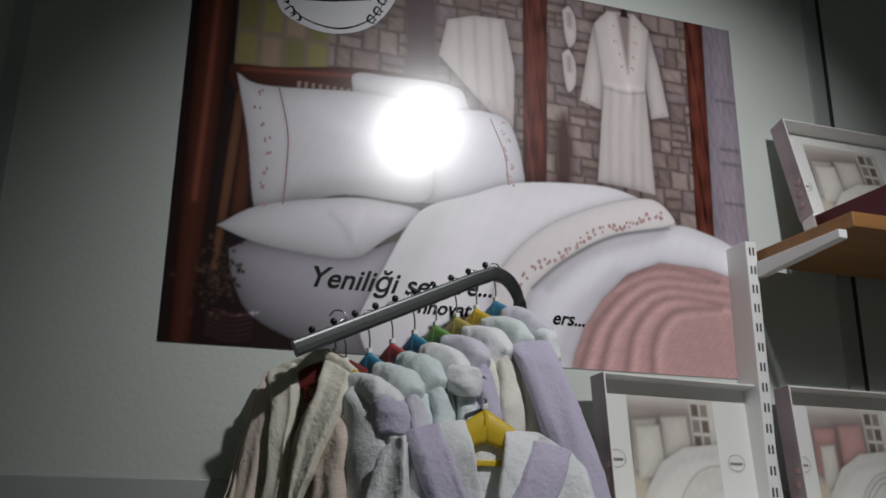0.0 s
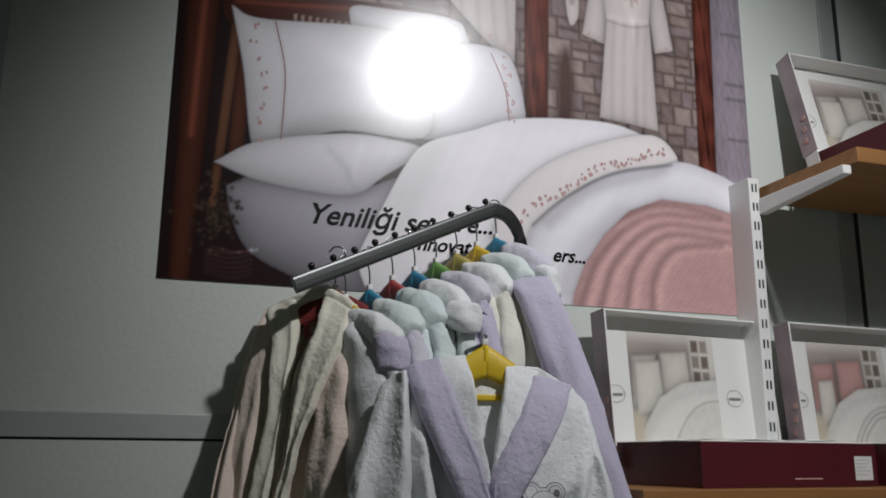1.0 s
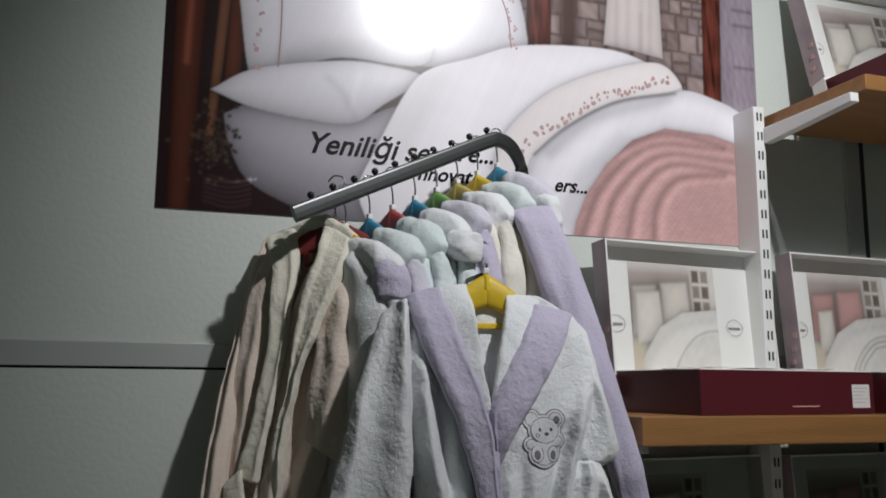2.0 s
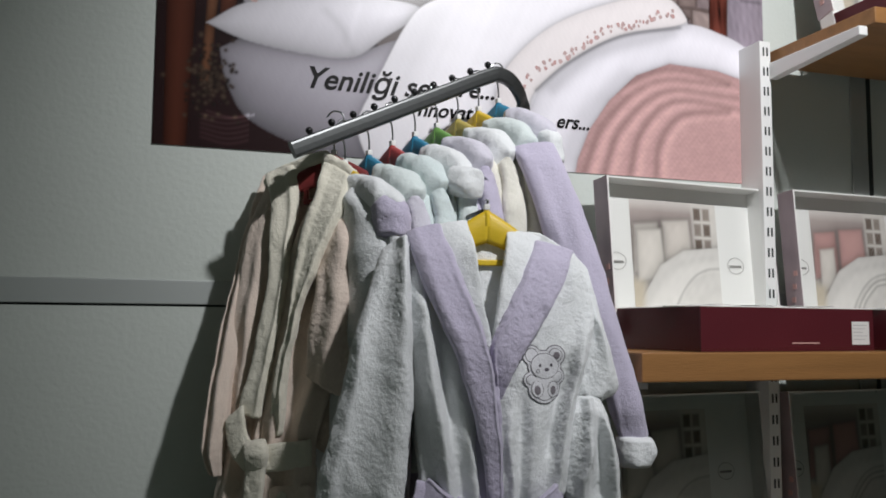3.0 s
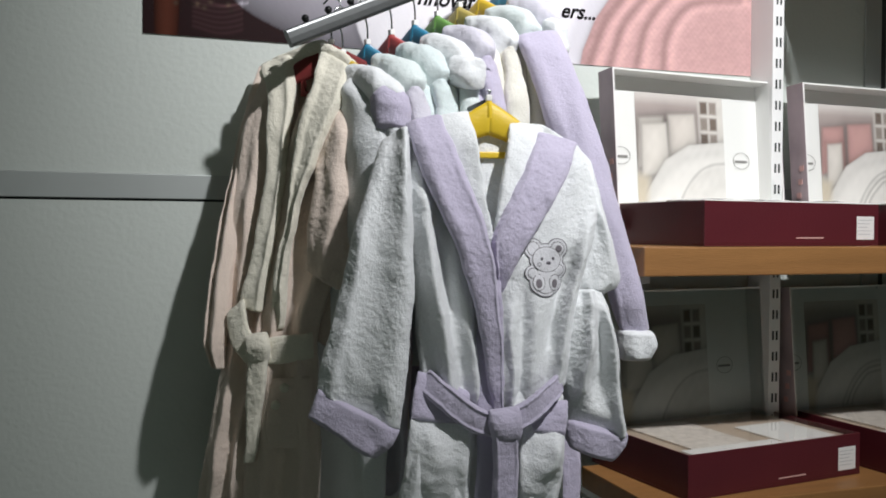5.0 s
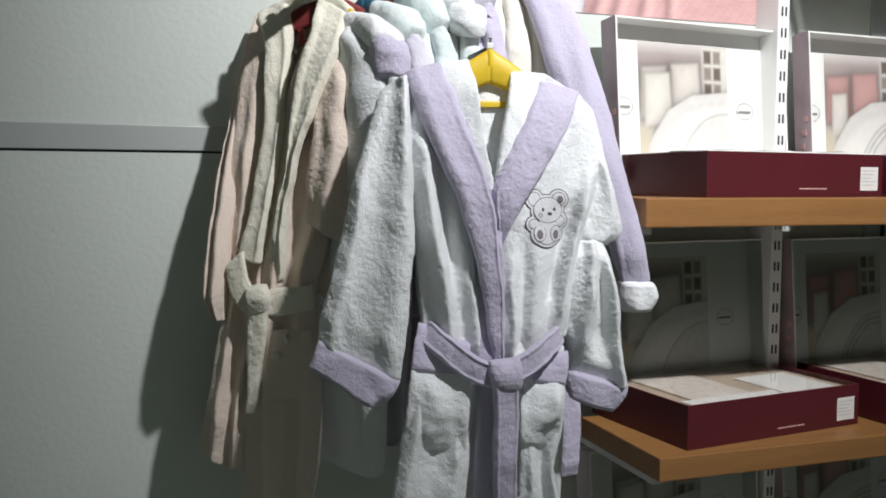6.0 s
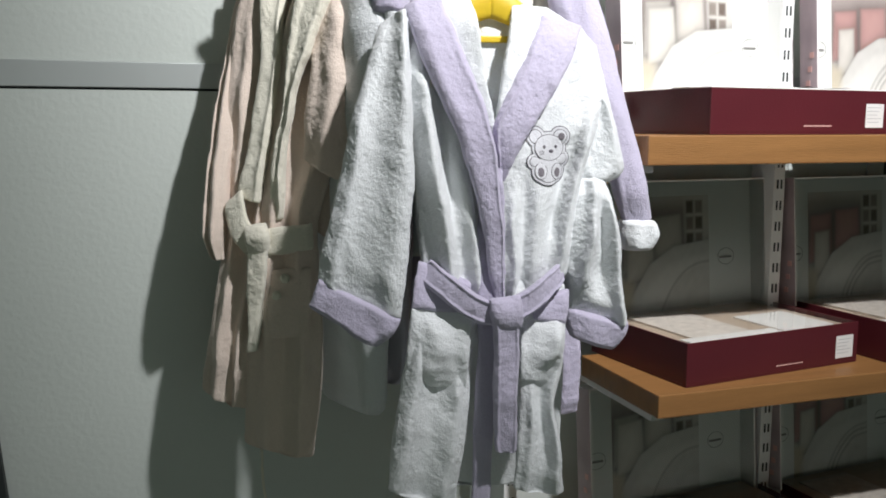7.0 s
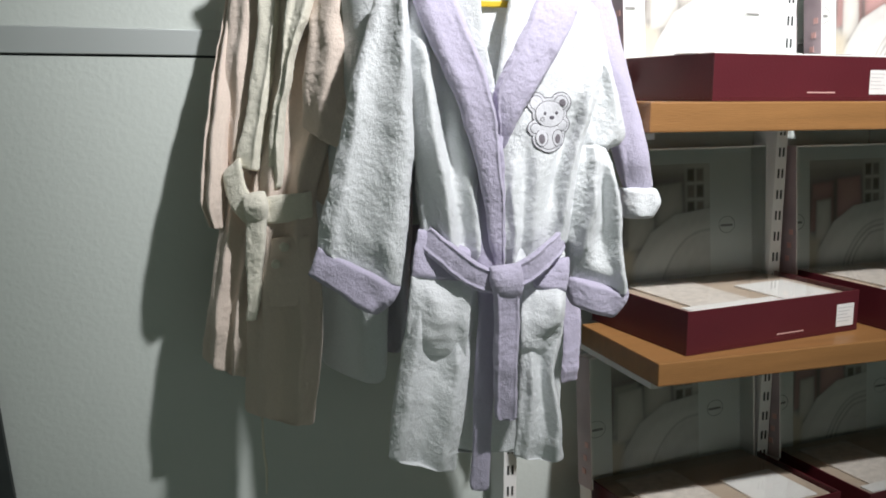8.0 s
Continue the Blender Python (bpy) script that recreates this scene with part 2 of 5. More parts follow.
class Picture:
    """A printed picture, drawn area by area on a fine grid of points: x to the right, z up, in metres."""

    def __init__(self, w, h, step, ground):
        self.nx, self.nz = int(w / step) + 1, int(h / step) + 1
        self.X, self.Z = np.meshgrid(np.linspace(0, w, self.nx), np.linspace(0, h, self.nz))
        self.C = np.empty((self.nz, self.nx, 3))
        self.C[:] = ground
        self.soft = step * 0.8

    def area(self, outline, smooth=0):
        """How far inside the outline each point lies."""
        p = np.array(outline, float)
        if smooth:
            p = spline(np.vstack([p, p[:1]]), smooth)[:-1]
        d2 = np.full(self.X.shape, 9.0)
        inside = np.zeros(self.X.shape, bool)
        for a, b in zip(p, np.roll(p, -1, 0)):
            e = b - a
            k = np.clip(((self.X - a[0]) * e[0] + (self.Z - a[1]) * e[1]) / (e @ e + 1e-12), 0, 1)
            d2 = np.minimum(d2, (self.X - a[0] - k * e[0]) ** 2 + (self.Z - a[1] - k * e[1]) ** 2)
            if a[1] != b[1]:
                inside ^= ((a[1] > self.Z) != (b[1] > self.Z)) & (self.X < (b[0] - a[0]) * (self.Z - a[1]) / (b[1] - a[1]) + a[0])
        return np.where(inside, 1, -1) * np.sqrt(d2)

    def lay(self, m, colour):
        m = np.clip(m, 0, 1)[..., None]
        self.C = self.C * (1 - m) + np.asarray(colour, float) * m

    def fill(self, outline, colour, smooth=0, rim=0.0, rim_w=0.02, soft=None, cast=0.0):
        """An area in one colour, turning darker towards its rim; cast: printed softness round about it."""
        d = self.area(outline, smooth)
        if cast:
            self.C *= (1 - 0.45 * np.exp(-np.maximum(-d, 0) / cast))[..., None]
        sf = soft or self.soft
        col = np.asarray(colour, float) * (1 - rim * np.exp(-np.maximum(d, 0) / rim_w))[..., None]
        self.lay(0.5 + d / (2 * sf), col)
        return d > 0

    def line(self, pts, width, factor, within=None, n=22):
        """A soft fold: the picture lighter or darker along a line."""
        p = spline(pts, n)
        d2 = np.full(self.X.shape, 9.0)
        for a, b in zip(p, p[1:]):
            e = b - a
            k = np.clip(((self.X - a[0]) * e[0] + (self.Z - a[1]) * e[1]) / (e @ e + 1e-12), 0, 1)
            d2 = np.minimum(d2, (self.X - a[0] - k * e[0]) ** 2 + (self.Z - a[1] - k * e[1]) ** 2)
        g = np.exp(-d2 / width ** 2)
        if within is not None:
            g = g * within
        self.C *= (1 + (factor - 1) * g)[..., None]

    def ramp(self, m, axis, a, b, fa, fb):
        """The picture turning lighter or darker across an area."""
        v = self.X if axis == "x" else self.Z
        f = fa + (fb - fa) * np.clip((v - a) / (b - a), 0, 1)
        self.C = np.where(m[..., None], self.C * f[..., None], self.C)

    def mottle(self, m, scale, amount, seed, stretch=1.0):
        r = np.random.RandomState(seed)
        f = np.zeros(self.X.shape)
        for k in range(14):
            a, b = r.uniform(-1, 1, 2)
            f += np.sin((a * self.X * stretch + b * self.Z) * scale * (1 + k * 0.35) + r.uniform(0, 6.3))
        self.C = np.where(m[..., None], self.C * (1 + amount * f[..., None] / 4), self.C)

    def sheet(self, name, material, parent, x=0.0, y=0.0, z=0.0, label=""):
        me = bpy.data.meshes.new(name)
        co = np.stack([self.X + x, np.full(self.X.shape, y), self.Z + z], -1).reshape(-1, 3)
        k = np.arange(self.nx * self.nz).reshape(self.nz, self.nx)
        f = np.stack([k[:-1, :-1], k[:-1, 1:], k[1:, 1:], k[1:, :-1]], -1).reshape(-1, 4)
        me.from_pydata(co.tolist(), [], f.tolist())
        at = me.color_attributes.new("picture", "FLOAT_COLOR", "POINT")
        at.data.foreach_set("color", np.c_[np.clip(self.C, 0, 1).reshape(-1, 3), np.ones(self.nx * self.nz)].ravel())
        me.materials.append(material)
        ob = new(name, me)
        ob.parent = parent
        if label:
            tagged(ob, label)
        return ob


poster = thing("poster", (PX, 0, PZ), "large glossy bedding advertisement poster with a made bed", "poster")
LEVEL = [6]


def flat(name, outline, material, smooth=0, label="", parent=poster, origin=(0.0, 0.0), raise_by=None):
    """A printed area: a flat shape in the plane of the print, each on the one before."""
    pts = np.array(outline, float)
    if smooth:
        pts = spline(np.vstack([pts, pts[:1]]), smooth)[:-1]
    LEVEL[0] += 1
    y = -0.0024 - 0.000006 * LEVEL[0] if raise_by is None else raise_by
    bm = bmesh.new()
    vs = [bm.verts.new((p[0] + origin[0], y, p[1] + origin[1])) for p in pts]
    for tri in tessellate_polygon([[Vector((p[0], p[1], 0)) for p in pts]]):
        bm.faces.new([vs[k] for k in tri])
    for f in bm.faces:
        f.normal_update()
        if f.normal.y > 0:
            f.normal_flip()
    return part(name, bm, material, parent, label)


def stroke(name, pts, width, material, n=24, parent=poster):
    """A printed line of varying width."""
    p = spline(pts, n)
    w = np.interp(np.linspace(0, 1, n), np.linspace(0, 1, len(width)), width)
    d = np.gradient(p, axis=0)
    d /= np.linalg.norm(d, axis=1)[:, None] + 1e-9
    q = np.c_[-d[:, 1], d[:, 0]] * w[:, None] / 2
    return flat(name, np.vstack([p + q, (p - q)[::-1]]), material, parent=parent)


part("sheet", box(0, -0.002, 0, 1.405, -0.0003, 0.96), I_LOGO, poster, "white edge of the print")
pic = Picture(1.405, 0.96, 0.0026, (0.13, 0.095, 0.088))
# stone courses
rs = random.Random(5)
STONES = ((0.27, 0.205, 0.19), (0.22, 0.165, 0.155), (0.32, 0.25, 0.235), (0.25, 0.195, 0.20))
zz = 0.36
while zz < 0.955:
    h = rs.uniform(0.038, 0.062)
    xx = 0.28 + rs.uniform(0, 0.03)
    while xx < 1.26:
        w = rs.uniform(0.03, 0.075)
        two = rs.random() < 0.3
        for a, b in ((0.0, 0.48), (0.52, 1.0)) if two else ((0.0, 1.0),):
            c = np.array(rs.choice(STONES))
            x0, x1, z0, z1 = xx + rs.uniform(0, 0.003), xx + w - 0.004, zz + h * a + rs.uniform(0, 0.003), zz + h * b - 0.004
            sl = rs.uniform(-0.08, 0.08)
            d = np.minimum(np.minimum(pic.X - x0, x1 - pic.X), np.minimum(pic.Z - z0 - sl * (pic.X - x0), z1 - pic.Z + sl * (pic.X - x0)))
            pic.lay(0.5 + d / 0.004, c * (1 - 0.25 * np.exp(-np.maximum(d, 0) / 0.005))[..., None])
        xx += w
    zz += h
pic.mottle(pic.Z > 0.3, 60, 0.10, 1)
# window, curtain, bed frame and beams
pic.fill([(0.09, 0.60), (0.31, 0.60), (0.30, 0.97), (0.10, 0.97)], (0.24, 0.19, 0.15))
for k in range(4):
    for n in range(4):
        pic.fill([(0.105 + 0.052 * k, 0.625 + 0.088 * n), (0.145 + 0.052 * k, 0.625 + 0.088 * n), (0.145 + 0.052 * k, 0.70 + 0.088 * n), (0.105 + 0.052 * k, 0.70 + 0.088 * n)], ((0.30, 0.26, 0.10), (0.36, 0.27, 0.19), (0.22, 0.20, 0.08))[(k + 2 * n) % 3], soft=0.006)
pic.fill([(0.49, 0.60), (0.57, 0.60), (0.56, 0.97), (0.48, 0.97)], (0.12, 0.085, 0.09), soft=0.01)
pic.fill([(0.60, 0.90), (0.72, 0.91), (0.72, 0.97), (0.60, 0.97)], (0.36, 0.31, 0.24), soft=0.006)
pic.fill([(0.645, 0.925), (0.70, 0.93), (0.70, 0.97), (0.64, 0.97)], (0.60, 0.48, 0.10), soft=0.006)
pic.fill([(-0.1, -0.1), (0.55, -0.1), (0.47, 0.16), (0.30, 0.6), (0.10, 0.6), (0.10, 0.99), (-0.1, 0.99)], (0.022, 0.010, 0.011))
m = pic.fill([(0.02, -0.02), (0.062, -0.02), (0.098, 0.98), (0.012, 0.98)], (0.105, 0.030, 0.018), rim=0.75, rim_w=0.012)
pic.line([(0.058, 0.96), (0.052, 0.6), (0.044, 0.3)], 0.007, 2.6, m)
pic.fill([(0.085, 0.13), (0.102, 0.13), (0.137, 0.6), (0.112, 0.6)], (0.20, 0.085, 0.045), rim=0.6, rim_w=0.006)
pic.fill([(0.118, 0.25), (0.15, 0.25), (0.16, 0.56), (0.132, 0.6)], (0.12, 0.035, 0.018), rim=0.6, rim_w=0.006)
pic.fill([(0.09, 0.60), (0.10, 0.62), (0.20, 0.63), (0.38, 0.66), (0.60, 0.66), (0.60, 0.60), (0.16, 0.56), (0.10, 0.57)], (0.085, 0.022, 0.014), 40, rim=0.4, rim_w=0.008)
m = pic.area([(0.09, 0.60), (0.10, 0.62), (0.20, 0.63), (0.38, 0.66), (0.60, 0.66), (0.60, 0.60), (0.16, 0.56), (0.10, 0.57)], 40) > 0
pic.line([(0.12, 0.612), (0.25, 0.625), (0.45, 0.647)], 0.006, 2.6, m)
for k in range(9):
    x = 0.24 + 0.016 * k
    pic.fill([(x, 0.575), (x + 0.007, 0.576), (x + 0.007, 0.604), (x, 0.602)], (0.45, 0.32, 0.28))
m = pic.fill([(1.30, 0.28), (1.42, 0.28), (1.42, 0.99), (1.32, 0.99)], (0.31, 0.265, 0.315), rim=0.3, rim_w=0.03)
pic.mottle(m, 40, 0.10, 2, 3.0)
for z in (0.45, 0.56, 0.60, 0.74):
    pic.line([(1.345, z), (1.37, z), (1.398, z)], 0.005, 0.62)
for x0, x1 in ((0.78, 0.86), (1.25, 1.32)):
    m = pic.fill([(x0, 0.34), (x1 - 0.02, 0.34), (x1, 0.99), (x0 + 0.012, 0.99)], (0.125, 0.034, 0.024), rim=0.6, rim_w=0.010)
    pic.mottle(m, 30, 0.35, 3, 4.0)
pic.fill([(0.865, 0.40), (0.905, 0.40), (0.915, 0.58), (0.89, 0.63), (0.868, 0.56)], (0.085, 0.05, 0.045), 24, soft=0.014)
# towel, robe and slippers in the print
ROBE = (0.60, 0.54, 0.53)
m = pic.fill([(0.59, 0.83), (0.66, 0.855), (0.74, 0.86), (0.765, 0.73), (0.76, 0.57), (0.72, 0.585), (0.66, 0.64), (0.57, 0.73)], ROBE, rim=0.28, rim_w=0.012, cast=0.012)
for x in (0.62, 0.66, 0.70, 0.735):
    pic.line([(x, 0.85), (x + 0.004, 0.75), (x + 0.012, 0.62)], 0.007, 0.84, m)
for side in ([(0.985, 0.89), (1.012, 0.93), (1.02, 0.80), (1.0, 0.655), (0.94, 0.672), (0.965, 0.80)], [(1.15, 0.91), (1.12, 0.93), (1.125, 0.80), (1.142, 0.652), (1.195, 0.668), (1.175, 0.80)]):
    m = pic.fill(side, ROBE, rim=0.35, rim_w=0.012, cast=0.012)
m = pic.fill([(0.99, 0.90), (1.03, 0.945), (1.11, 0.95), (1.15, 0.91), (1.13, 0.74), (1.14, 0.445), (1.06, 0.455), (0.98, 0.46), (1.008, 0.72)], ROBE, rim=0.30, rim_w=0.012, cast=0.010)
for x, f in ((1.02, 0.84), (1.05, 0.88), (1.085, 0.78), (1.11, 0.86)):
    pic.line([(x + 0.01, 0.72), (x, 0.6), (x - 0.006, 0.46)], 0.008, f, m)
pic.line([(1.005, 0.735), (1.075, 0.728), (1.14, 0.742)], 0.010, 1.12, m)
pic.line([(1.005, 0.722), (1.075, 0.714), (1.14, 0.728)], 0.004, 0.75, m)
pic.line([(1.082, 0.73), (1.088, 0.64), (1.082, 0.56)], 0.006, 1.12, m)
pic.fill([(1.058, 0.94), (1.098, 0.945), (1.082, 0.77)], (0.28, 0.22, 0.21), soft=0.006)
for a, b in ((1.04, 1.078), (1.115, 1.086)):
    pic.line([(a, 0.94), (a + 0.004, 0.86), (b, 0.74)], 0.012, 1.10, m)
pic.fill([(1.068, 0.935), (1.092, 0.935), (1.088, 0.965), (1.072, 0.965)], (0.03, 0.02, 0.02))
for dx, dz in ((0, 0), (-0.005, -0.125)):
    pic.fill([(0.90 + dx, 0.92 + dz), (0.92 + dx, 0.935 + dz), (0.937 + dx, 0.90 + dz), (0.935 + dx, 0.84 + dz), (0.915 + dx, 0.815 + dz), (0.905 + dx, 0.85 + dz)], ROBE, 30, rim=0.3, rim_w=0.008, cast=0.010)
    pic.fill([(0.912 + dx, 0.915 + dz), (0.925 + dx, 0.915 + dz), (0.926 + dx, 0.875 + dz), (0.914 + dx, 0.875 + dz)], (0.34, 0.29, 0.28), 20, soft=0.006)
# bedding
LINEN = (0.74, 0.715, 0.77)
m = pic.fill([(0.12, 0.20), (0.20, 0.235), (0.38, 0.22), (0.50, 0.26), (0.62, 0.25), (0.66, -0.06), (0.40, -0.02), (0.20, 0.05), (0.14, 0.12)], (0.50, 0.47, 0.53), 60, rim=0.5, rim_w=0.03)
pic.ramp(m, "z", 0.0, 0.20, 0.40, 1.1)
pic.ramp(m, "x", 0.12, 0.40, 0.75, 1.1)
pic.fill([(0.365, 0.60), (0.37, 0.645), (0.46, 0.652), (0.60, 0.655), (0.64, 0.62), (0.64, 0.52), (0.40, 0.52)], LINEN, 50, rim=0.35, rim_w=0.015)
P_A = [(0.108, 0.60), (0.17, 0.580), (0.39, 0.60), (0.50, 0.59), (0.545, 0.53), (0.56, 0.42), (0.53, 0.352), (0.35, 0.347), (0.21, 0.290), (0.168, 0.290), (0.14, 0.46)]
P_B = [(0.50, 0.57), (0.60, 0.590), (0.69, 0.60), (0.752, 0.575), (0.782, 0.47), (0.772, 0.415), (0.66, 0.375), (0.52, 0.355), (0.49, 0.45)]
m = pic.fill(P_B, LINEN, 70, rim=0.35, rim_w=0.022, cast=0.015)
pic.ramp(m, "x", 0.5, 0.62, 0.80, 1.02)
m = pic.fill(P_A, LINEN, 80, rim=0.30, rim_w=0.022, cast=0.012)
pic.ramp(m, "z", 0.30, 0.50, 0.82, 1.06)
pic.line([(0.25, 0.335), (0.36, 0.372), (0.54, 0.385)], 0.022, 0.84, m)
pic.line([(0.20, 0.585), (0.224, 0.48), (0.228, 0.40), (0.224, 0.30)], 0.006, 0.86, m)
pic.line([(0.28, 0.55), (0.38, 0.50), (0.46, 0.48)], 0.03, 1.08, m)
m = pic.fill([(0.093, 0.248), (0.18, 0.302), (0.35, 0.340), (0.45, 0.342), (0.535, 0.325), (0.45, 0.255), (0.385, 0.208), (0.28, 0.206), (0.17, 0.221)], LINEN, 60, rim=0.36, rim_w=0.018, cast=0.014)
pic.ramp(m, "z", 0.21, 0.31, 0.80, 1.10)
pic.line([(0.33, 0.30), (0.365, 0.265), (0.385, 0.222)], 0.010, 0.86, m)
pic.line([(0.40, 0.32), (0.385, 0.27), (0.38, 0.225)], 0.008, 1.08, m)
DUVET = [(0.44, 0.17), (0.50, 0.29), (0.55, 0.345), (0.65, 0.385), (0.77, 0.43), (0.97, 0.45), (1.08, 0.435), (1.18, 0.39), (1.17, 0.36), (1.01, 0.32), (0.89, 0.25), (0.82, 0.18), (0.80, 0.10), (0.78, -0.06), (0.50, -0.06), (0.40, 0.05)]
m = pic.fill(DUVET, (0.88, 0.855, 0.90), 100, rim=0.14, rim_w=0.03, cast=0.012)
pic.line([(0.57, 0.34), (0.53, 0.25), (0.47, 0.12)], 0.03, 0.90, m)
pic.line([(0.70, 0.38), (0.64, 0.26), (0.58, 0.08)], 0.035, 1.05, m)
pic.line([(0.60, 0.0), (0.69, 0.10), (0.74, 0.20)], 0.03, 0.88, m)
pic.ramp(m, "z", 0.0, 0.14, 0.86, 1.0)
m = pic.fill([(0.80, 0.17), (0.89, 0.255), (1.01, 0.325), (1.18, 0.372), (1.29, 0.357), (1.36, 0.33), (1.44, 0.28), (1.44, -0.05), (0.76, -0.05), (0.78, 0.11)], (0.82, 0.795, 0.85), 80, rim=0.20, rim_w=0.02)
pic.line([(0.84, 0.185), (0.95, 0.275), (1.15, 0.345)], 0.016, 0.80, m)
pic.line([(0.82, 0.06), (0.88, 0.17), (1.00, 0.26)], 0.03, 1.08, m)
pic.line([(0.87, 0.03), (0.92, 0.13), (1.02, 0.235)], 0.022, 0.84, m)
pic.line([(1.16, 0.335), (1.26, 0.33), (1.34, 0.305)], 0.02, 1.08, m)
HEM = [(0.70, 0.14), (0.73, 0.223), (0.83, 0.322), (0.97, 0.393), (1.12, 0.433), (1.185, 0.392), (1.165, 0.367), (1.01, 0.326), (0.885, 0.255), (0.80, 0.18), (0.775, 0.13), (0.73, 0.11)]
m = pic.fill(HEM, (0.80, 0.745, 0.75), 90, rim=0.16, rim_w=0.010, cast=0.008)
pic.line([(0.80, 0.178), (0.885, 0.252), (1.01, 0.322), (1.17, 0.362)], 0.005, 0.55)
# rose throw with its long curved folds
m = pic.fill([(0.885, -0.05), (0.90, 0.03), (0.93, 0.10), (0.98, 0.17), (1.05, 0.235), (1.14, 0.272), (1.27, 0.268), (1.42, 0.235), (1.42, -0.05)], (0.56, 0.345, 0.335), rim=0.22, rim_w=0.012, cast=0.010)
for a, b, c, e in (((0.915, 0.0), (0.97, 0.12), (1.10, 0.225), (1.30, 0.235)), ((0.965, 0.0), (1.01, 0.11), (1.13, 0.205), (1.33, 0.205)), ((1.03, 0.0), (1.065, 0.11), (1.16, 0.185), (1.36, 0.175)), ((1.10, 0.0), (1.11, 0.08), (1.17, 0.15), (1.30, 0.17)), ((1.0, 0.20), (1.12, 0.255), (1.25, 0.25), (1.39, 0.215))):
    pic.line((a, b, c, e), 0.010, 0.66, m)
    pic.line([(p[0] + 0.020, p[1] - 0.006) for p in (a, b, c, e)], 0.012, 1.22, m)
pic.ramp(m, "x", 1.15, 1.36, 1.0, 0.88)
pic.mottle(m, 160, 0.05, 4)
# plant and basket in the dark corner
rs = random.Random(3)
for k in range(150):
    x, z = 0.11 + rs.gauss(0, 0.026), 0.14 + rs.gauss(0, 0.036)
    if 0.01 < x < 0.16 and 0.05 < z:
        pic.lay(np.exp(-((pic.X - x) ** 2 + (pic.Z - z) ** 2) / 0.004 ** 2), rs.choice(((0.045, 0.030, 0.022), (0.075, 0.050, 0.035), (0.018, 0.012, 0.010))))
for k in range(6):
    pic.line([(0.09, 0.020 + 0.009 * k), (0.14, 0.010 + 0.010 * k), (0.19, 0.025 + 0.010 * k), (0.205, 0.05 + 0.006 * k)], 0.0030, 2.2, pic.X < 0.18)
pic.line([(0.10, 0.072), (0.15, 0.062), (0.20, 0.075), (0.215, 0.086)], 0.003, 2.2, pic.X < 0.19)
pic.mottle(pic.Z > -1, 300, 0.02, 6)
pic.sheet("picture", printed(I_PAPER, "poster_print"), poster, y=-0.0024, label="printed bed with white linen and a rose throw")
# stitched trims, flowers, brand plate without lettering
stroke("pillow_trim", [(0.20, 0.583), (0.225, 0.48), (0.228, 0.40), (0.225, 0.31)], (0.003, 0.003), I_TRIM)
stroke("pillow_trim", [(0.70, 0.585), (0.735, 0.50), (0.745, 0.42)], (0.003, 0.003), I_TRIM)
rs = random.Random(8)


def sprig(x, z, r):
    """A small embroidered flower with its leaves."""
    for k in range(3):
        a = rs.uniform(0, 6.3)
        u, v = x + r * 0.8 * math.cos(a), z + r * 0.8 * math.sin(a)
        q = r * rs.uniform(0.45, 0.8)
        flat("flower", [(u + q * math.cos(a + b) * (1.0 if n % 2 else 0.6), v + q * math.sin(a + b)) for n, b in enumerate((0, 1.26, 2.5, 3.8, 5.0))], (I_FLOWER, I_PINK)[k % 2])


for x, z in ((1.045, 0.90), (1.05, 0.86), (1.058, 0.82), (1.066, 0.785), (1.112, 0.91), (1.108, 0.865), (1.10, 0.82), (1.095, 0.785), (0.958, 0.68), (0.985, 0.67), (1.155, 0.662), (1.178, 0.668), (0.70, 0.625), (0.735, 0.605)):
    sprig(x, z, 0.0055)
for k in range(8):
    a = k / 7
    sprig(0.165 + 0.012 * math.sin(5 * k) + 0.025 * a, 0.56 - 0.25 * a, 0.008)
    sprig(0.735 + 0.018 * a + 0.006 * math.sin(4 * k), 0.575 - 0.15 * a, 0.006)
for k in range(22):
    a = k / 21
    sprig(0.765 + 0.385 * a, 0.185 + 0.335 * a - 0.13 * a * a + 0.006 * math.sin(7 * k), 0.0085)
flat("logo_plate", [(0.17, 0.84), (0.20, 0.765), (0.30, 0.735), (0.40, 0.77), (0.46, 0.86), (0.45, 0.94), (0.20, 0.92)], I_LOGO, 60)
stroke("logo_line", [(0.20, 0.80), (0.25, 0.76), (0.33, 0.752), (0.40, 0.79), (0.43, 0.84)], (0.002, 0.005, 0.002), I_TEXT)
stroke("logo_bar", [(0.23, 0.815), (0.31, 0.83), (0.40, 0.85)], (0.016, 0.022, 0.016), I_TEXT)
for x, z, w in ((0.185, 0.80, 1), (0.20, 0.775, 1), (0.215, 0.76, 1), (0.44, 0.845, -1), (0.43, 0.815, -1), (0.415, 0.79, -1), (0.455, 0.87, -1)):
    stroke("logo_scroll", [(x, z), (x + 0.016 * w, z + 0.012), (x + 0.022 * w, z - 0.003), (x + 0.008 * w, z - 0.008), (x + 0.006 * w, z + 0.003)], (0.003, 0.006, 0.002), I_TEXT)


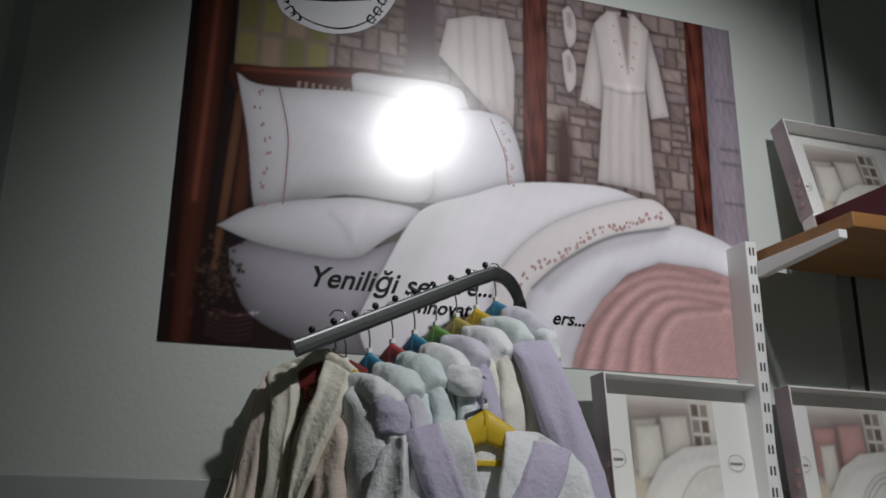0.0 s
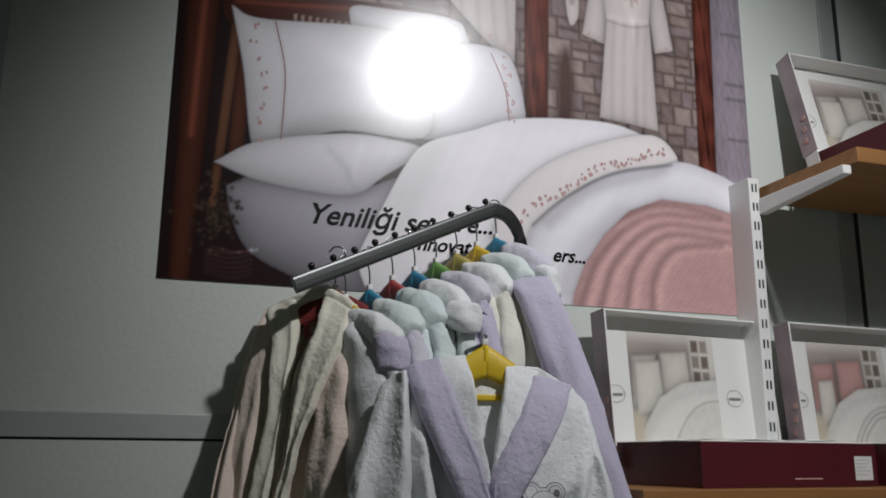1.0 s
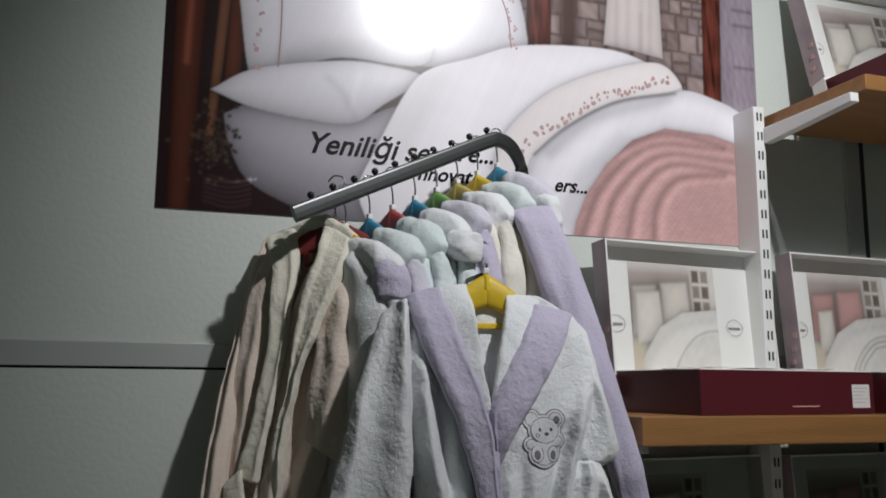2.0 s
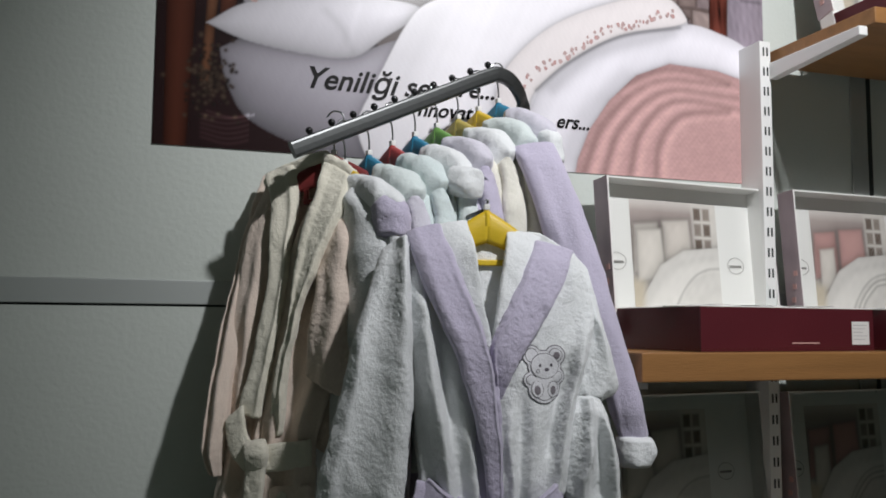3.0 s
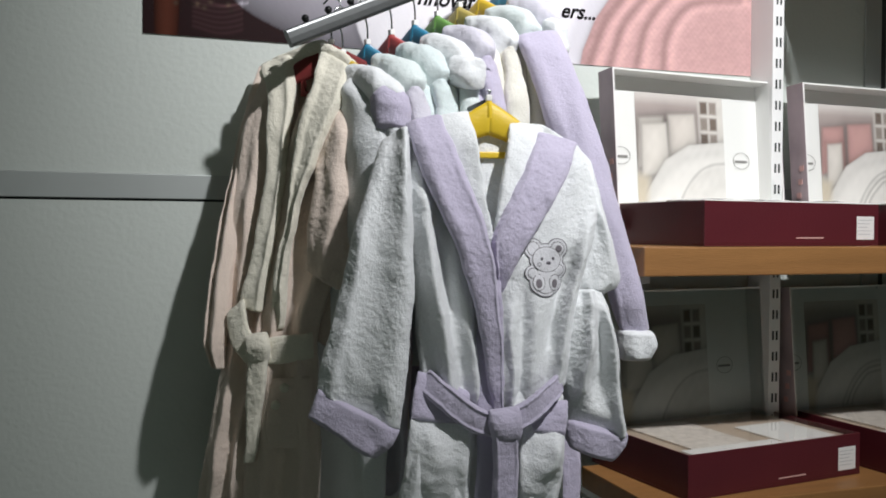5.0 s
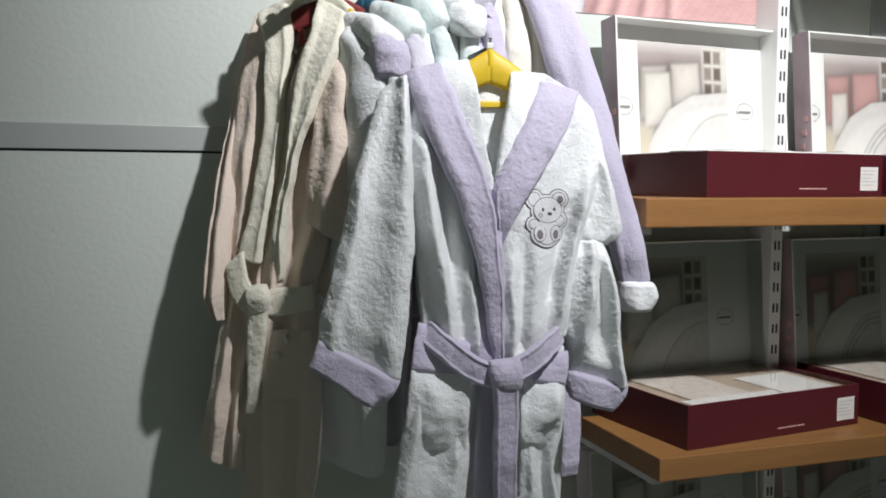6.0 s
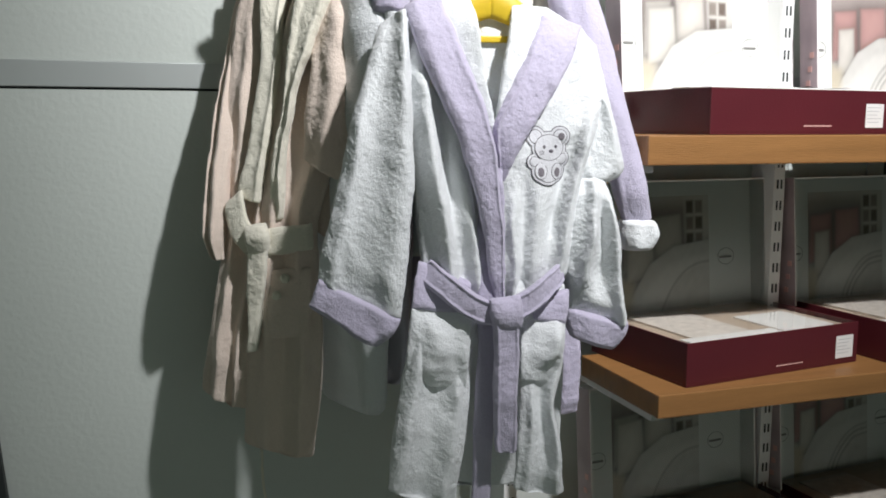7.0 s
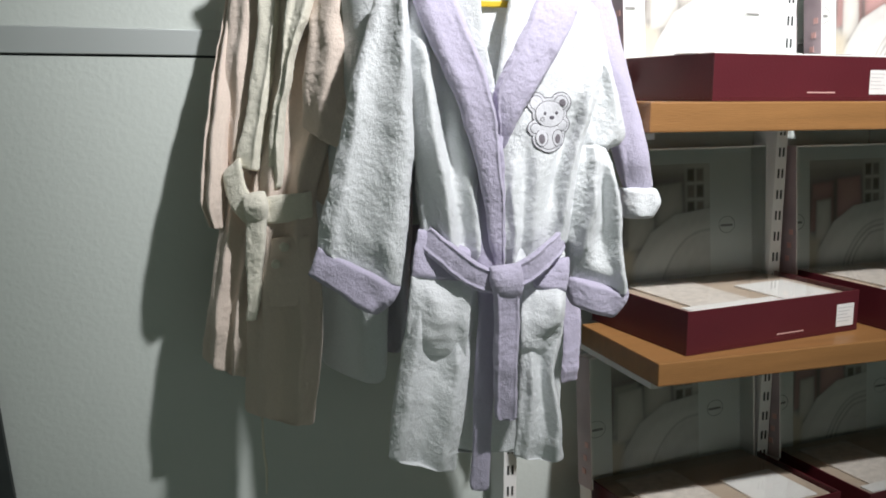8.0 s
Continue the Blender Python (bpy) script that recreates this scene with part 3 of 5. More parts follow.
def lettering(name, text, x, z, size, material, parent, y=-0.0125, lean=0.25, spread=1.0, up=0.0, weight=0.0):
    cu = bpy.data.curves.new(name, "FONT")
    cu.body, cu.size, cu.shear, cu.space_character, cu.offset, cu.resolution_u = text, size, lean, spread, weight, 3
    tmp = new(name, cu)
    bpy.context.view_layer.update()
    me = bpy.data.meshes.new_from_object(tmp.evaluated_get(bpy.context.evaluated_depsgraph_get()))
    bpy.data.objects.remove(tmp)
    me.materials.clear()
    me.materials.append(material)
    ob = new(name, me)
    ob.parent = parent
    ob.matrix_basis = pose(x, y, z, 90, -up, 0)
    return ob


lettering("text", "Yeniliği sev", 0.285, 0.137, 0.063, I_TEXT, poster, -0.0026 - 0.000006 * LEVEL[0], 0.34, 1.0, 0.0, 0.0010)
lettering("text", "re...", 0.615, 0.147, 0.056, I_TEXT, poster, -0.0026 - 0.000006 * LEVEL[0], 0.34, 1.0, 0.0, 0.0010)
lettering("text", "nnovat", 0.525, 0.098, 0.044, I_TEXT, poster, -0.0026 - 0.000006 * LEVEL[0], 0.34, 1.0, 0.0, 0.0010)
lettering("text", "ers...", 0.845, 0.098, 0.044, I_TEXT, poster, -0.0026 - 0.000006 * LEVEL[0], 0.34, 1.0, 0.0, 0.0010)

# ---- shelving ----
def upright(x, y0, z1, name="shelf_upright"):
    u = thing(name, (x, y0, 0), "white slotted steel shelf upright against the wall", "shelf upright", "shelf uprights")
    bm = box(0, 0, 0, 0.030, 0.078, z1, 0.002)
    part("post", bm, WHITE_METAL, u)
    me = None
    z = z1 - 0.035
    while z > 0.3:
        for dx in (0.008, 0.018):
            if me is None:
                s = part("slot", box(0, -0.0012, 0, 0.0042, 0.002, 0.020), DARK, u, "dark bracket slot")
                me = s.data
            else:
                s = new("slot", me)
                s.parent = u
            s.location = (dx, 0, z)
        z -= 0.047
    return u


upright(1.343, -0.079, 2.15)
upright(0.703, -0.079, 1.40)


def shelf(x0, x1, front, top, thick, depth, label):
    s = thing("wall_shelf", (x0, front, top), label, "shelf", "wall shelves")
    part("board", box(0, 0, -thick, x1 - x0, depth, 0, 0.003), WOOD, s)
    b = box(0.004, 0.03, -thick - 0.014, 0.030, depth + 0.02, -thick - 0.001, 0.002)
    part("bracket", b, WHITE_METAL, s, "white steel shelf bracket")
    return s


shelf(0.838, 2.6, -0.38, 1.438, 0.052, 0.30, "thick oak veneer wall shelf holding open bedding boxes")
shelf(0.876, 2.6, -0.38, 0.975, 0.044, 0.30, "oak veneer wall shelf with burgundy bedding boxes")
shelf(0.70, 2.6, -0.38, 0.545, 0.044, 0.30, "dim oak veneer shelf low on the wall")
top_shelf = thing("wall_shelf", (1.39, -0.375, 2.135), "oak veneer top shelf on a white steel bracket", "shelf", "wall shelves")
part("board", box(0, 0, -0.034, 1.2, 0.33, 0, 0.003), WOOD, top_shelf)
br = bmesh.new()
for y0, y1, z0 in ((0.30, 0.02, -0.066),):
    vs = [br.verts.new((x, y, z)) for x in (-0.022, 0.0) for y, z in ((0.02, -0.036), (0.298, -0.036), (0.298, -0.075), (0.02, -0.056))]
    for f in ((0, 1, 2, 3), (7, 6, 5, 4), (0, 4, 5, 1), (1, 5, 6, 2), (2, 6, 7, 3), (3, 7, 4, 0)):
        br.faces.new([vs[i] for i in f])
bmesh.ops.recalc_face_normals(br, faces=br.faces)
bmesh.ops.bevel(br, geom=list(br.edges), offset=0.0015, segments=1, affect="EDGES")
part("bracket", br, WHITE_METAL, top_shelf, "white steel shelf bracket")
down = thing("shelf_downlight", (1.22, -0.22, 1.386), "small white round lamp cap under the shelf", "shelf lamp")
cap = bmesh.new()
bmesh.ops.create_cone(cap, cap_ends=True, segments=24, radius1=0.022, radius2=0.026, depth=0.008, matrix=pose(0, 0, -0.004))
part("cap", cap, WHITE_METAL, down)

# ---- bedding boxes ----
P_CARD = mat("box_print_white", (0.80, 0.79, 0.77), 0.4, 5, 0.04)
P_PILLOWP = mat("box_print_pillow_pink", (0.60, 0.36, 0.33), 0.4, 18, 0.2)
P_GREY = mat("box_print_grey", (0.24, 0.23, 0.22), 0.4, 20, 0.3)
P_FAINT = mat("print_faint", (0.50, 0.50, 0.50), 0.5, 20, 0.2)
BEIGE = mat("beige_bedding", (0.50, 0.40, 0.31), 0.85, 14, 0.16, 0.002, 120)
LACE = mat("lace_bedding", (0.66, 0.60, 0.54), 0.85, 60, 0.35, 0.003, 160)
PALE = mat("pale_bedding", (0.74, 0.72, 0.69), 0.85, 12, 0.08, 0.002, 100)
PAPER = mat("pale_paper", (0.78, 0.77, 0.74), 0.6, 9, 0.06)

def sheet(a, u, v):
    """One thin sheet of clear film."""
    bm = bmesh.new()
    a, u, v = Vector(a), Vector(u), Vector(v)
    bm.faces.new([bm.verts.new(p) for p in (a, a + u, a + u + v, a + v)])
    return bm


BW, BD, BH = 0.445, 0.30, 0.083


LID_ART = {}
LID_PRINT = printed(mat("box_print", (0.6, 0.6, 0.6), 0.4, 9, 0.05), "box_picture")


def lid_picture(pink):
    """The bedroom printed inside a lid: cushions against a dark room, a round-edged duvet and its piped border."""
    a = Picture(0.24, 0.255, 0.0022, (0.62, 0.57, 0.54))
    a.fill([(-0.1, 0.10), (0.34, 0.13), (0.34, 0.24), (-0.1, 0.24)], (0.44, 0.37, 0.35), soft=0.01)
    a.fill([(0.17, 0.10), (0.30, 0.10), (0.30, 0.30), (0.17, 0.30)], (0.66, 0.62, 0.58), soft=0.004)
    for k in range(4):
        for n in range(2):
            a.fill([(0.176 + 0.026 * n, 0.108 + 0.036 * k), (0.196 + 0.026 * n, 0.108 + 0.036 * k), (0.196 + 0.026 * n, 0.136 + 0.036 * k), (0.176 + 0.026 * n, 0.136 + 0.036 * k)], (0.16, 0.12, 0.10) if (k + n) % 2 else (0.30, 0.25, 0.22), soft=0.003)
    soft = (0.58, 0.34, 0.32) if pink else (0.70, 0.64, 0.59)
    pale = (0.72, 0.67, 0.62)
    for q, c in (([(0.002, 0.09), (0.078, 0.10), (0.074, 0.206), (0.008, 0.200)], soft), ([(0.084, 0.115), (0.166, 0.12), (0.160, 0.216), (0.086, 0.210)], soft), ([(0.018, 0.06), (0.068, 0.07), (0.066, 0.165), (0.022, 0.16)] if pink else [(0.012, 0.07), (0.088, 0.085), (0.082, 0.192), (0.016, 0.186)], pale)):
        a.fill(q, c, rim=0.28, rim_w=0.012, soft=0.004, cast=0.012)
    m = a.fill([(-0.02, -0.04), (0.03, 0.05), (0.075, 0.11), (0.14, 0.145), (0.28, 0.16), (0.28, -0.04)], (0.74, 0.71, 0.68), rim=0.22, rim_w=0.012, cast=0.010)
    a.line([(0.02, 0.0), (0.06, 0.06), (0.12, 0.11), (0.24, 0.135)], 0.012, 0.90, m)
    m = a.fill([(0.10, -0.04), (0.12, 0.03), (0.155, 0.075), (0.20, 0.10), (0.28, 0.11), (0.28, -0.04)], (0.70, 0.67, 0.64), rim=0.12, rim_w=0.012)
    for k in range(2 + 3 * pink):
        a.line([(0.10 + 0.007 * k, -0.01), (0.12 + 0.007 * k, 0.034), (0.156 + 0.006 * k, 0.078 - 0.003 * k), (0.20, 0.102 - 0.006 * k), (0.25, 0.108 - 0.006 * k)], 0.0032, 0.70 if k % 2 == 0 else 1.10)
    a.line([(0.17, 0.0), (0.19, 0.04), (0.235, 0.06)], 0.012, 0.93, m)
    a.fill([(-0.02, -0.02), (0.02, -0.02), (0.03, 0.07), (-0.02, 0.085)], (0.55, 0.48, 0.38), soft=0.01)
    a.mottle(a.Z > -1, 90, 0.02, 7)
    return a


def bedding_box(at, turn, lean, label, pink=False, lid_h=0.29, papers=False, textile=0):
    o = thing("bedding_box", at, label, "gift box", "bedding boxes on the shelves", turn)
    part("tray_floor", box(0, 0, 0, BW, BD, 0.004), BURGUNDY, o)
    for a in ((0, 0, 0.004, BW, 0.004, BH), (0, BD - 0.004, 0.004, BW, BD, BH), (0, 0.004, 0.004, 0.004, BD - 0.004, BH), (BW - 0.004, 0.004, 0.004, BW, BD - 0.004, BH)):
        part("tray_wall", box(*a, bevel=0.0012), BURGUNDY, o)
    # folded textiles
    part("folded_bedding", box(0.008, 0.008, 0.006, BW - 0.008, BD - 0.008, BH - 0.008, 0.006), (BEIGE, PALE)[textile], o, "folded beige bedding set")
    if textile == 0:
        part("lace_panel", box(0.05, 0.03, BH - 0.008, 0.20, BD - 0.05, BH - 0.0035, 0.002), LACE, o, "patterned lace panel")
        part("white_panel", box(0.26, 0.02, BH - 0.008, 0.40, 0.16, BH - 0.004, 0.002), PALE, o, "white folded fabric")
        part("white_panel", box(0.02, 0.012, BH - 0.008, 0.25, 0.045, BH - 0.003, 0.002), PALE, o, "white folded fabric")
    if papers:
        rr = random.Random(2)
        for k in range(9):
            x = 0.02 + 0.042 * k
            b = cloth([(x - 0.03, 0.0), (x - 0.028, 0.0)], [(x + 0.05, 0.002), (x + 0.048, 0.002)], [0.0, 0.06], [0.003, 0.003], 14, 8, soft=0.004, seed=k * 1.7)
            bmesh.ops.transform(b, matrix=pose(rr.uniform(-0.005, 0.005), rr.uniform(0.022, 0.05), BH + 0.003, rr.uniform(-3, 3), 0, rr.uniform(-1.5, 1.5)), verts=b.verts)
            part("paper_fringe", b, PAPER, o, "crumpled pale paper", smooth=True)
        part("paper", box(0.002, 0.002, BH - 0.006, BW - 0.002, BD - 0.01, BH + 0.002, 0.002), PAPER, o, "pale tissue paper")
    else:
        f = part("film_window", sheet((0.006, 0.006, BH), (BW - 0.012, 0, 0), (0, BD - 0.012, 0)), FILM, o, "clear film window")
        f.visible_shadow = False
        part("oval_mark", ring_shape(0.225, 0.20, 0.030, 0.020, 0.0014, BH + 0.0006, True), P_GREY, o, "grey oval brand mark")
    # price sticker and small line of print on the front
    part("sticker", box(BW - 0.062, -0.0009, 0.012, BW - 0.014, -0.0001, 0.058), CARD, o, "white price sticker")
    for k in range(5):
        part("print_bar", box(BW - 0.059, -0.0013, 0.050 - 0.007 * k, BW - 0.020 - 0.006 * (k % 3), -0.0009, 0.0512 - 0.007 * k), P_FAINT, o, "grey line of print")
    part("print_bar", box(BW * 0.50, -0.0006, 0.014, BW * 0.66, -0.0001, 0.0165), P_PILLOWP, o, "faint line of print")
    # the lid, standing open at the back
    lid = new("lid")
    lid.parent = o
    lid.matrix_basis = pose(-0.02, BD - 0.016, BH - 0.012, -lean, 0, 0)
    tagged(lid, "open lid with a printed inner panel")
    w, d, th = BW + 0.008, 0.050, 0.004
    for a in ((0, -d, 0, th, 0, lid_h), (w - th, -d, 0, w, 0, lid_h), (th, -d, lid_h - th, w - th, 0, lid_h)):
        part("lid_rim", box(*a, bevel=0.001), CARD, lid, "white inside of the lid rim")
    part("lid_side", box(-0.0012, -d, 0, -0.0002, 0, lid_h), MAUVE, lid, "mauve printed outer side")
    part("lid_side", box(w + 0.0002, -d, 0, w + 0.0012, 0, lid_h), MAUVE, lid, "mauve printed outer side")
    part("lid_back", box(th, -0.005, 0, w - th, 0, lid_h - th), P_CARD, lid)

    if pink not in LID_ART:
        LID_ART[pink] = lid_picture(pink)
    LID_ART[pink].sheet("picture", LID_PRINT, lid, 0.085, -0.0056, 0.0, "printed bedroom picture")
    for x in (0.043, 0.372):
        part("oval_mark", ring_shape(x, 0.115, 0.024, 0.019, 0.0014, -0.0075, False), P_GREY, lid, "grey oval brand mark")
        part("brand_bar", box(x - 0.017, -0.0068, 0.111, x + 0.017, -0.0058, 0.116), P_GREY, lid, "grey bar of print")
    f = part("lid_film", sheet((th, -d + 0.002, 0), (w - 2 * th, 0, 0), (0, 0, lid_h - th)), FILM, lid, "clear film across the lid")
    f.visible_shadow = False
    for s, x in ((1, -0.0022), (2, w + 0.0014)):
        for k in range(3):
            part("leaf_print", box(x - 0.0006, -0.03 - 0.006 * k, 0.03 + 0.03 * k, x + 0.0006, -0.018 - 0.006 * k, 0.042 + 0.03 * k), P_PILLOWP, lid, "dull rose printed leaf")
    part("hinge_flap", box(0.0, -d + 0.004, -0.045, 0.0014, -0.004, 0.055), CARD, lid, "white folded corner flap")
    return o


def ring_shape(x, y, rx, ry, w, h, lying):
    bm = bmesh.new()
    rows = []
    for k in range(36):
        a = k * math.pi / 18
        q = []
        for r in (1.0, 1.0 - w / rx):
            u, v = x + rx * r * math.cos(a), y + ry * r * math.sin(a)
            q.append(bm.verts.new((u, v, h) if lying else (u, h, v)))
        rows.append(q)
    for a, b in zip(rows, rows[1:] + rows[:1]):
        bm.faces.new((a[0], a[1], b[1], b[0]))
    bmesh.ops.recalc_face_normals(bm, faces=bm.faces)
    return bm


bedding_box((0.972, -0.362, 1.439), 6, 5, "open burgundy bedding box with printed lid standing upright", papers=True, textile=1)
bedding_box((1.452, -0.345, 1.439), 3, 5, "open burgundy bedding box with a rose bedding print in its lid", True, papers=True, textile=1)
bedding_box((0.948, -0.356, 0.976), 7, 5, "open burgundy box of beige lace bedding under clear film", textile=0)
bedding_box((1.44, -0.335, 0.976), 5, 5, "open burgundy bedding box in the shade with pale fabric", True, textile=0)
bedding_box((0.93, -0.36, 0.546), 6, 5, "dim open bedding box with clear film on a low shelf", textile=0, lid_h=0.285)
bedding_box((1.42, -0.345, 0.546), 5, 5, "dim open bedding box low on the shelves", True, textile=0, lid_h=0.285)
bedding_box((1.515, -0.385, 2.136), 0, 14, "open bedding box with tilted lid on the top shelf", textile=1)

# ---- the garment arm on the wall ----
ARM_A, ARM_B = Vector((0.243, -0.225, 1.786)), Vector((0.647, -0.125, 1.984))
arm = thing("garment_arm", (0.70, -0.03, 1.90), "sloping brushed steel garment arm with black ball stops", "garment arm")
off = Vector((0.70, -0.03, 1.90))


def on_arm(s):
    return ARM_A.lerp(ARM_B, s)


d = (ARM_B - ARM_A).normalized()
bend = [ARM_B + Vector(v) for v in ((0.03, 0.008, 0.008), (0.062, 0.018, -0.002), (0.088, 0.03, -0.035), (0.098, 0.045, -0.085), (0.10, 0.06, -0.16), (0.10, 0.07, -0.30))]
bar = bmesh.new()
ringv = []
pth = [Vector(v) for v in spline([ARM_A, on_arm(0.33), on_arm(0.66), ARM_B] + bend, 40)]
for i, p in enumerate(pth):
    t = (pth[min(i + 1, len(pth) - 1)] - pth[max(i - 1, 0)]).normalized()
    side = t.cross(Vector((0, 0, 1))).normalized() if abs(t.z) < 0.9 else Vector((0.25, -0.97, 0))
    up = side.cross(t).normalized()
    r = []
    for k in range(16):
        q = 2 * math.pi * k / 16
        c, s = math.cos(q), math.sin(q)
        r.append(bar.verts.new(p - off + side * 0.0075 * math.copysign(abs(c) ** 0.5, c) + up * 0.0155 * math.copysign(abs(s) ** 0.5, s)))
    ringv.append(r)
close_rings(bar, ringv)
part("bar", bar, STEEL, arm, smooth=False)
part("wall_plate", box(0.06, -0.02, -0.34, 0.14, 0.026, -0.22, 0.004), STEEL, arm, "steel wall plate")
ball = None
BALLS = [0.075 + 0.925 * k / 9 for k in range(10)]
for s in BALLS:
    p = on_arm(s) - off + Vector((0, 0, 0.024))
    if ball is None:
        bm = bmesh.new()
        bmesh.ops.create_uvsphere(bm, u_segments=16, v_segments=10, radius=0.0068)
        bmesh.ops.create_cone(bm, cap_ends=True, segments=8, radius1=0.0026, radius2=0.0026, depth=0.014, matrix=pose(0, 0, -0.008))
        ball = part("ball_stop", bm, BLACK, arm, "black ball stop", smooth=True)
        ball.location = p
    else:
        b = new("ball_stop", ball.data)
        b.parent = arm
        b.location = p
        tagged(b, "black ball stop")


# ---- hangers ----
def hanger_mat(name, c):
    return mat(name, c, 0.38, 10, 0.12, 0.0003, 150, stretch=(1, 8, 8))


H_YELLOW = hanger_mat("yellow_wood", (0.72, 0.50, 0.03))
H_BLUE = hanger_mat("blue_wood", (0.03, 0.24, 0.40))
H_RED = hanger_mat("red_wood", (0.42, 0.06, 0.06))
H_GREEN = hanger_mat("green_wood", (0.16, 0.36, 0.08))
H_OLIVE = hanger_mat("ochre_wood", (0.50, 0.40, 0.10))
H_BROWN = hanger_mat("dark_red_wood", (0.20, 0.03, 0.03))


def hanger(parent, material, half=0.14, hook=0.085, shift=0.0, fat=1.6, nub=True):
    """A wooden child's hanger across x, its neck top at the origin of the parent, with a steel hook above."""
    h = new("hanger")
    h.parent = parent
    tagged(h, "painted wooden hanger")
    for sgn in (-1, 1):
        bm = bmesh.new()
        rings = []
        for i in range(9):
            v = i / 8
            x = sgn * (-0.004 + v * half)
            zt = -0.004 - 0.052 * v ** 1.15
            hh = 0.016 * fat * (1 - 0.35 * v)
            r = []
            for k in range(10):
                q = 2 * math.pi * k / 10
                c, s = math.cos(q), math.sin(q)
                r.append(bm.verts.new((x, 0.0075 * math.copysign(abs(c) ** 0.7, c), zt - hh + hh * math.copysign(abs(s) ** 0.7, s))))
            rings.append(r)
        close_rings(bm, rings)
        part("arm", bm, material, h, smooth=True)
    part("crossbar", box(-half * 0.55, -0.004, -0.098, half * 0.55, 0.004, -0.088, 0.002), material, h)
    part("crossbar_end", box(-half * 0.55, -0.004, -0.097, -half * 0.55 + 0.008, 0.004, -0.05), material, h)
    part("crossbar_end", box(half * 0.55 - 0.008, -0.004, -0.097, half * 0.55, 0.004, -0.05), material, h)
    pts = [(0, 0, -0.008), (0, 0, hook * 0.25), (0.0, 0.004, hook * 0.5), (0.0, 0.016, hook * 0.72), (0, 0.013, hook * 0.95), (0, -0.004, hook), (0, -0.015, hook * 0.86)]
    ro, lp = math.radians(shift), min(1.0, hook / 0.07)
    pts = [(y * lp * math.sin(ro), y * lp * math.cos(ro), z) for x, y, z in pts]
    if nub:
        part("nub", box(-0.005, -0.005, -0.007, 0.005, 0.005, 0.003, 0.002), CARD, h, "white plastic neck piece")
    part("hook", tube(pts, 0.0017, 8, 26), CHROME, h, "thin steel hook", smooth=True)
    return h


# ---- the white and lilac robe hung in front ----
robe = thing("child_robe", (0.536, -0.405, 1.679), "white child's terry bathrobe with lilac lapels, cuffs and tied belt", "bathrobe", "bathrobes", -9)
hang("back_panel", [(-0.082, -0.035), (-0.116, -0.095), (-0.111, -0.342), (-0.101, -0.473), (-0.109, -0.669), (-0.1, -0.829)], [(0.097, -0.038), (0.167, -0.1), (0.178, -0.345), (0.145, -0.479), (0.138, -0.681), (0.137, -0.845)], [0.03, 0.045, 0.05, 0.05, 0.05, 0.05], [0.01, 0.016, 0.02, 0.02, 0.016, 0.012], T_WHITE, robe, "white inside of the back", folds=[(0.01, 3, 0.4, 1)])
hang("front_panel", [(-0.128, -0.065), (-0.133, -0.162), (-0.125, -0.282), (-0.115, -0.403), (-0.116, -0.491)], [(-0.028, -0.072), (-0.005, -0.213), (0.007, -0.327), (0.011, -0.424), (0.009, -0.503)], [-0.005, -0.028, -0.042, -0.046, -0.048], [0.012, 0.016, 0.017, 0.016, 0.014], T_WHITE, robe, "white terry front", creases=[(0.1, 0.36, 0.11, 0.026, 0.05, 1), (0.5, 0.66, 0.07, 0.018, 0.3, 1), (0.3, 0.52, 0.07, -0.016, 0.25, 1), (0.8, 0.82, 0.06, -0.01, 0.4, 1)], drape=0.005, seed=1, ring=72, steps=60)
hang("front_panel", [(0.035, -0.079), (0.009, -0.222), (0.007, -0.327), (0.011, -0.425), (0.012, -0.505)], [(0.145, -0.073), (0.17, -0.15), (0.164, -0.221), (0.134, -0.328), (0.116, -0.462)], [-0.005, -0.022, -0.034, -0.038, -0.042], [0.012, 0.016, 0.017, 0.016, 0.014], T_WHITE, robe, "white terry front", creases=[(0.1, 0.12, 0.06, 0.014, 0.45, 1), (0.24, 0.26, 0.05, -0.01, 0.45, 1), (0.45, 0.4, 0.09, 0.012, 0.5, 1), (0.86, 0.62, 0.1, -0.02, 0.45, 0.95), (0.95, 0.8, 0.08, 0.014, 0.3, 1)], drape=0.006, seed=2, ring=72, steps=60)
hang("skirt", [(-0.115, -0.426), (-0.128, -0.501), (-0.147, -0.595), (-0.161, -0.682), (-0.173, -0.776)], [(-0.026, -0.454), (-0.036, -0.566), (-0.045, -0.654), (-0.058, -0.743), (-0.07, -0.811)], [-0.046, -0.062, -0.068, -0.076, -0.08], [0.012, 0.016, 0.016, 0.016, 0.013], T_WHITE, robe, "white terry skirt", creases=[(0.2, 0.12, 0.14, 0.016, 0.2, 1), (0.75, 0.8, 0.1, 0.01, 0.3, 1), (0.48, 0.5, 0.1, -0.008, 0.3, 1)], drape=0.007, seed=3, ring=60, steps=50)
hang("skirt", [(0.009, -0.456), (0.033, -0.569), (0.034, -0.676), (0.028, -0.793)], [(0.115, -0.468), (0.108, -0.573), (0.093, -0.662), (0.101, -0.735), (0.111, -0.806)], [-0.042, -0.058, -0.066, -0.072, -0.076], [0.012, 0.016, 0.016, 0.015, 0.012], T_WHITE, robe, "white terry skirt", creases=[(0.8, 0.85, 0.14, 0.014, 0.2, 1), (0.3, 0.25, 0.1, 0.01, 0.4, 1), (0.55, 0.6, 0.09, -0.01, 0.3, 1)], drape=0.007, seed=4, ring=60, steps=50)
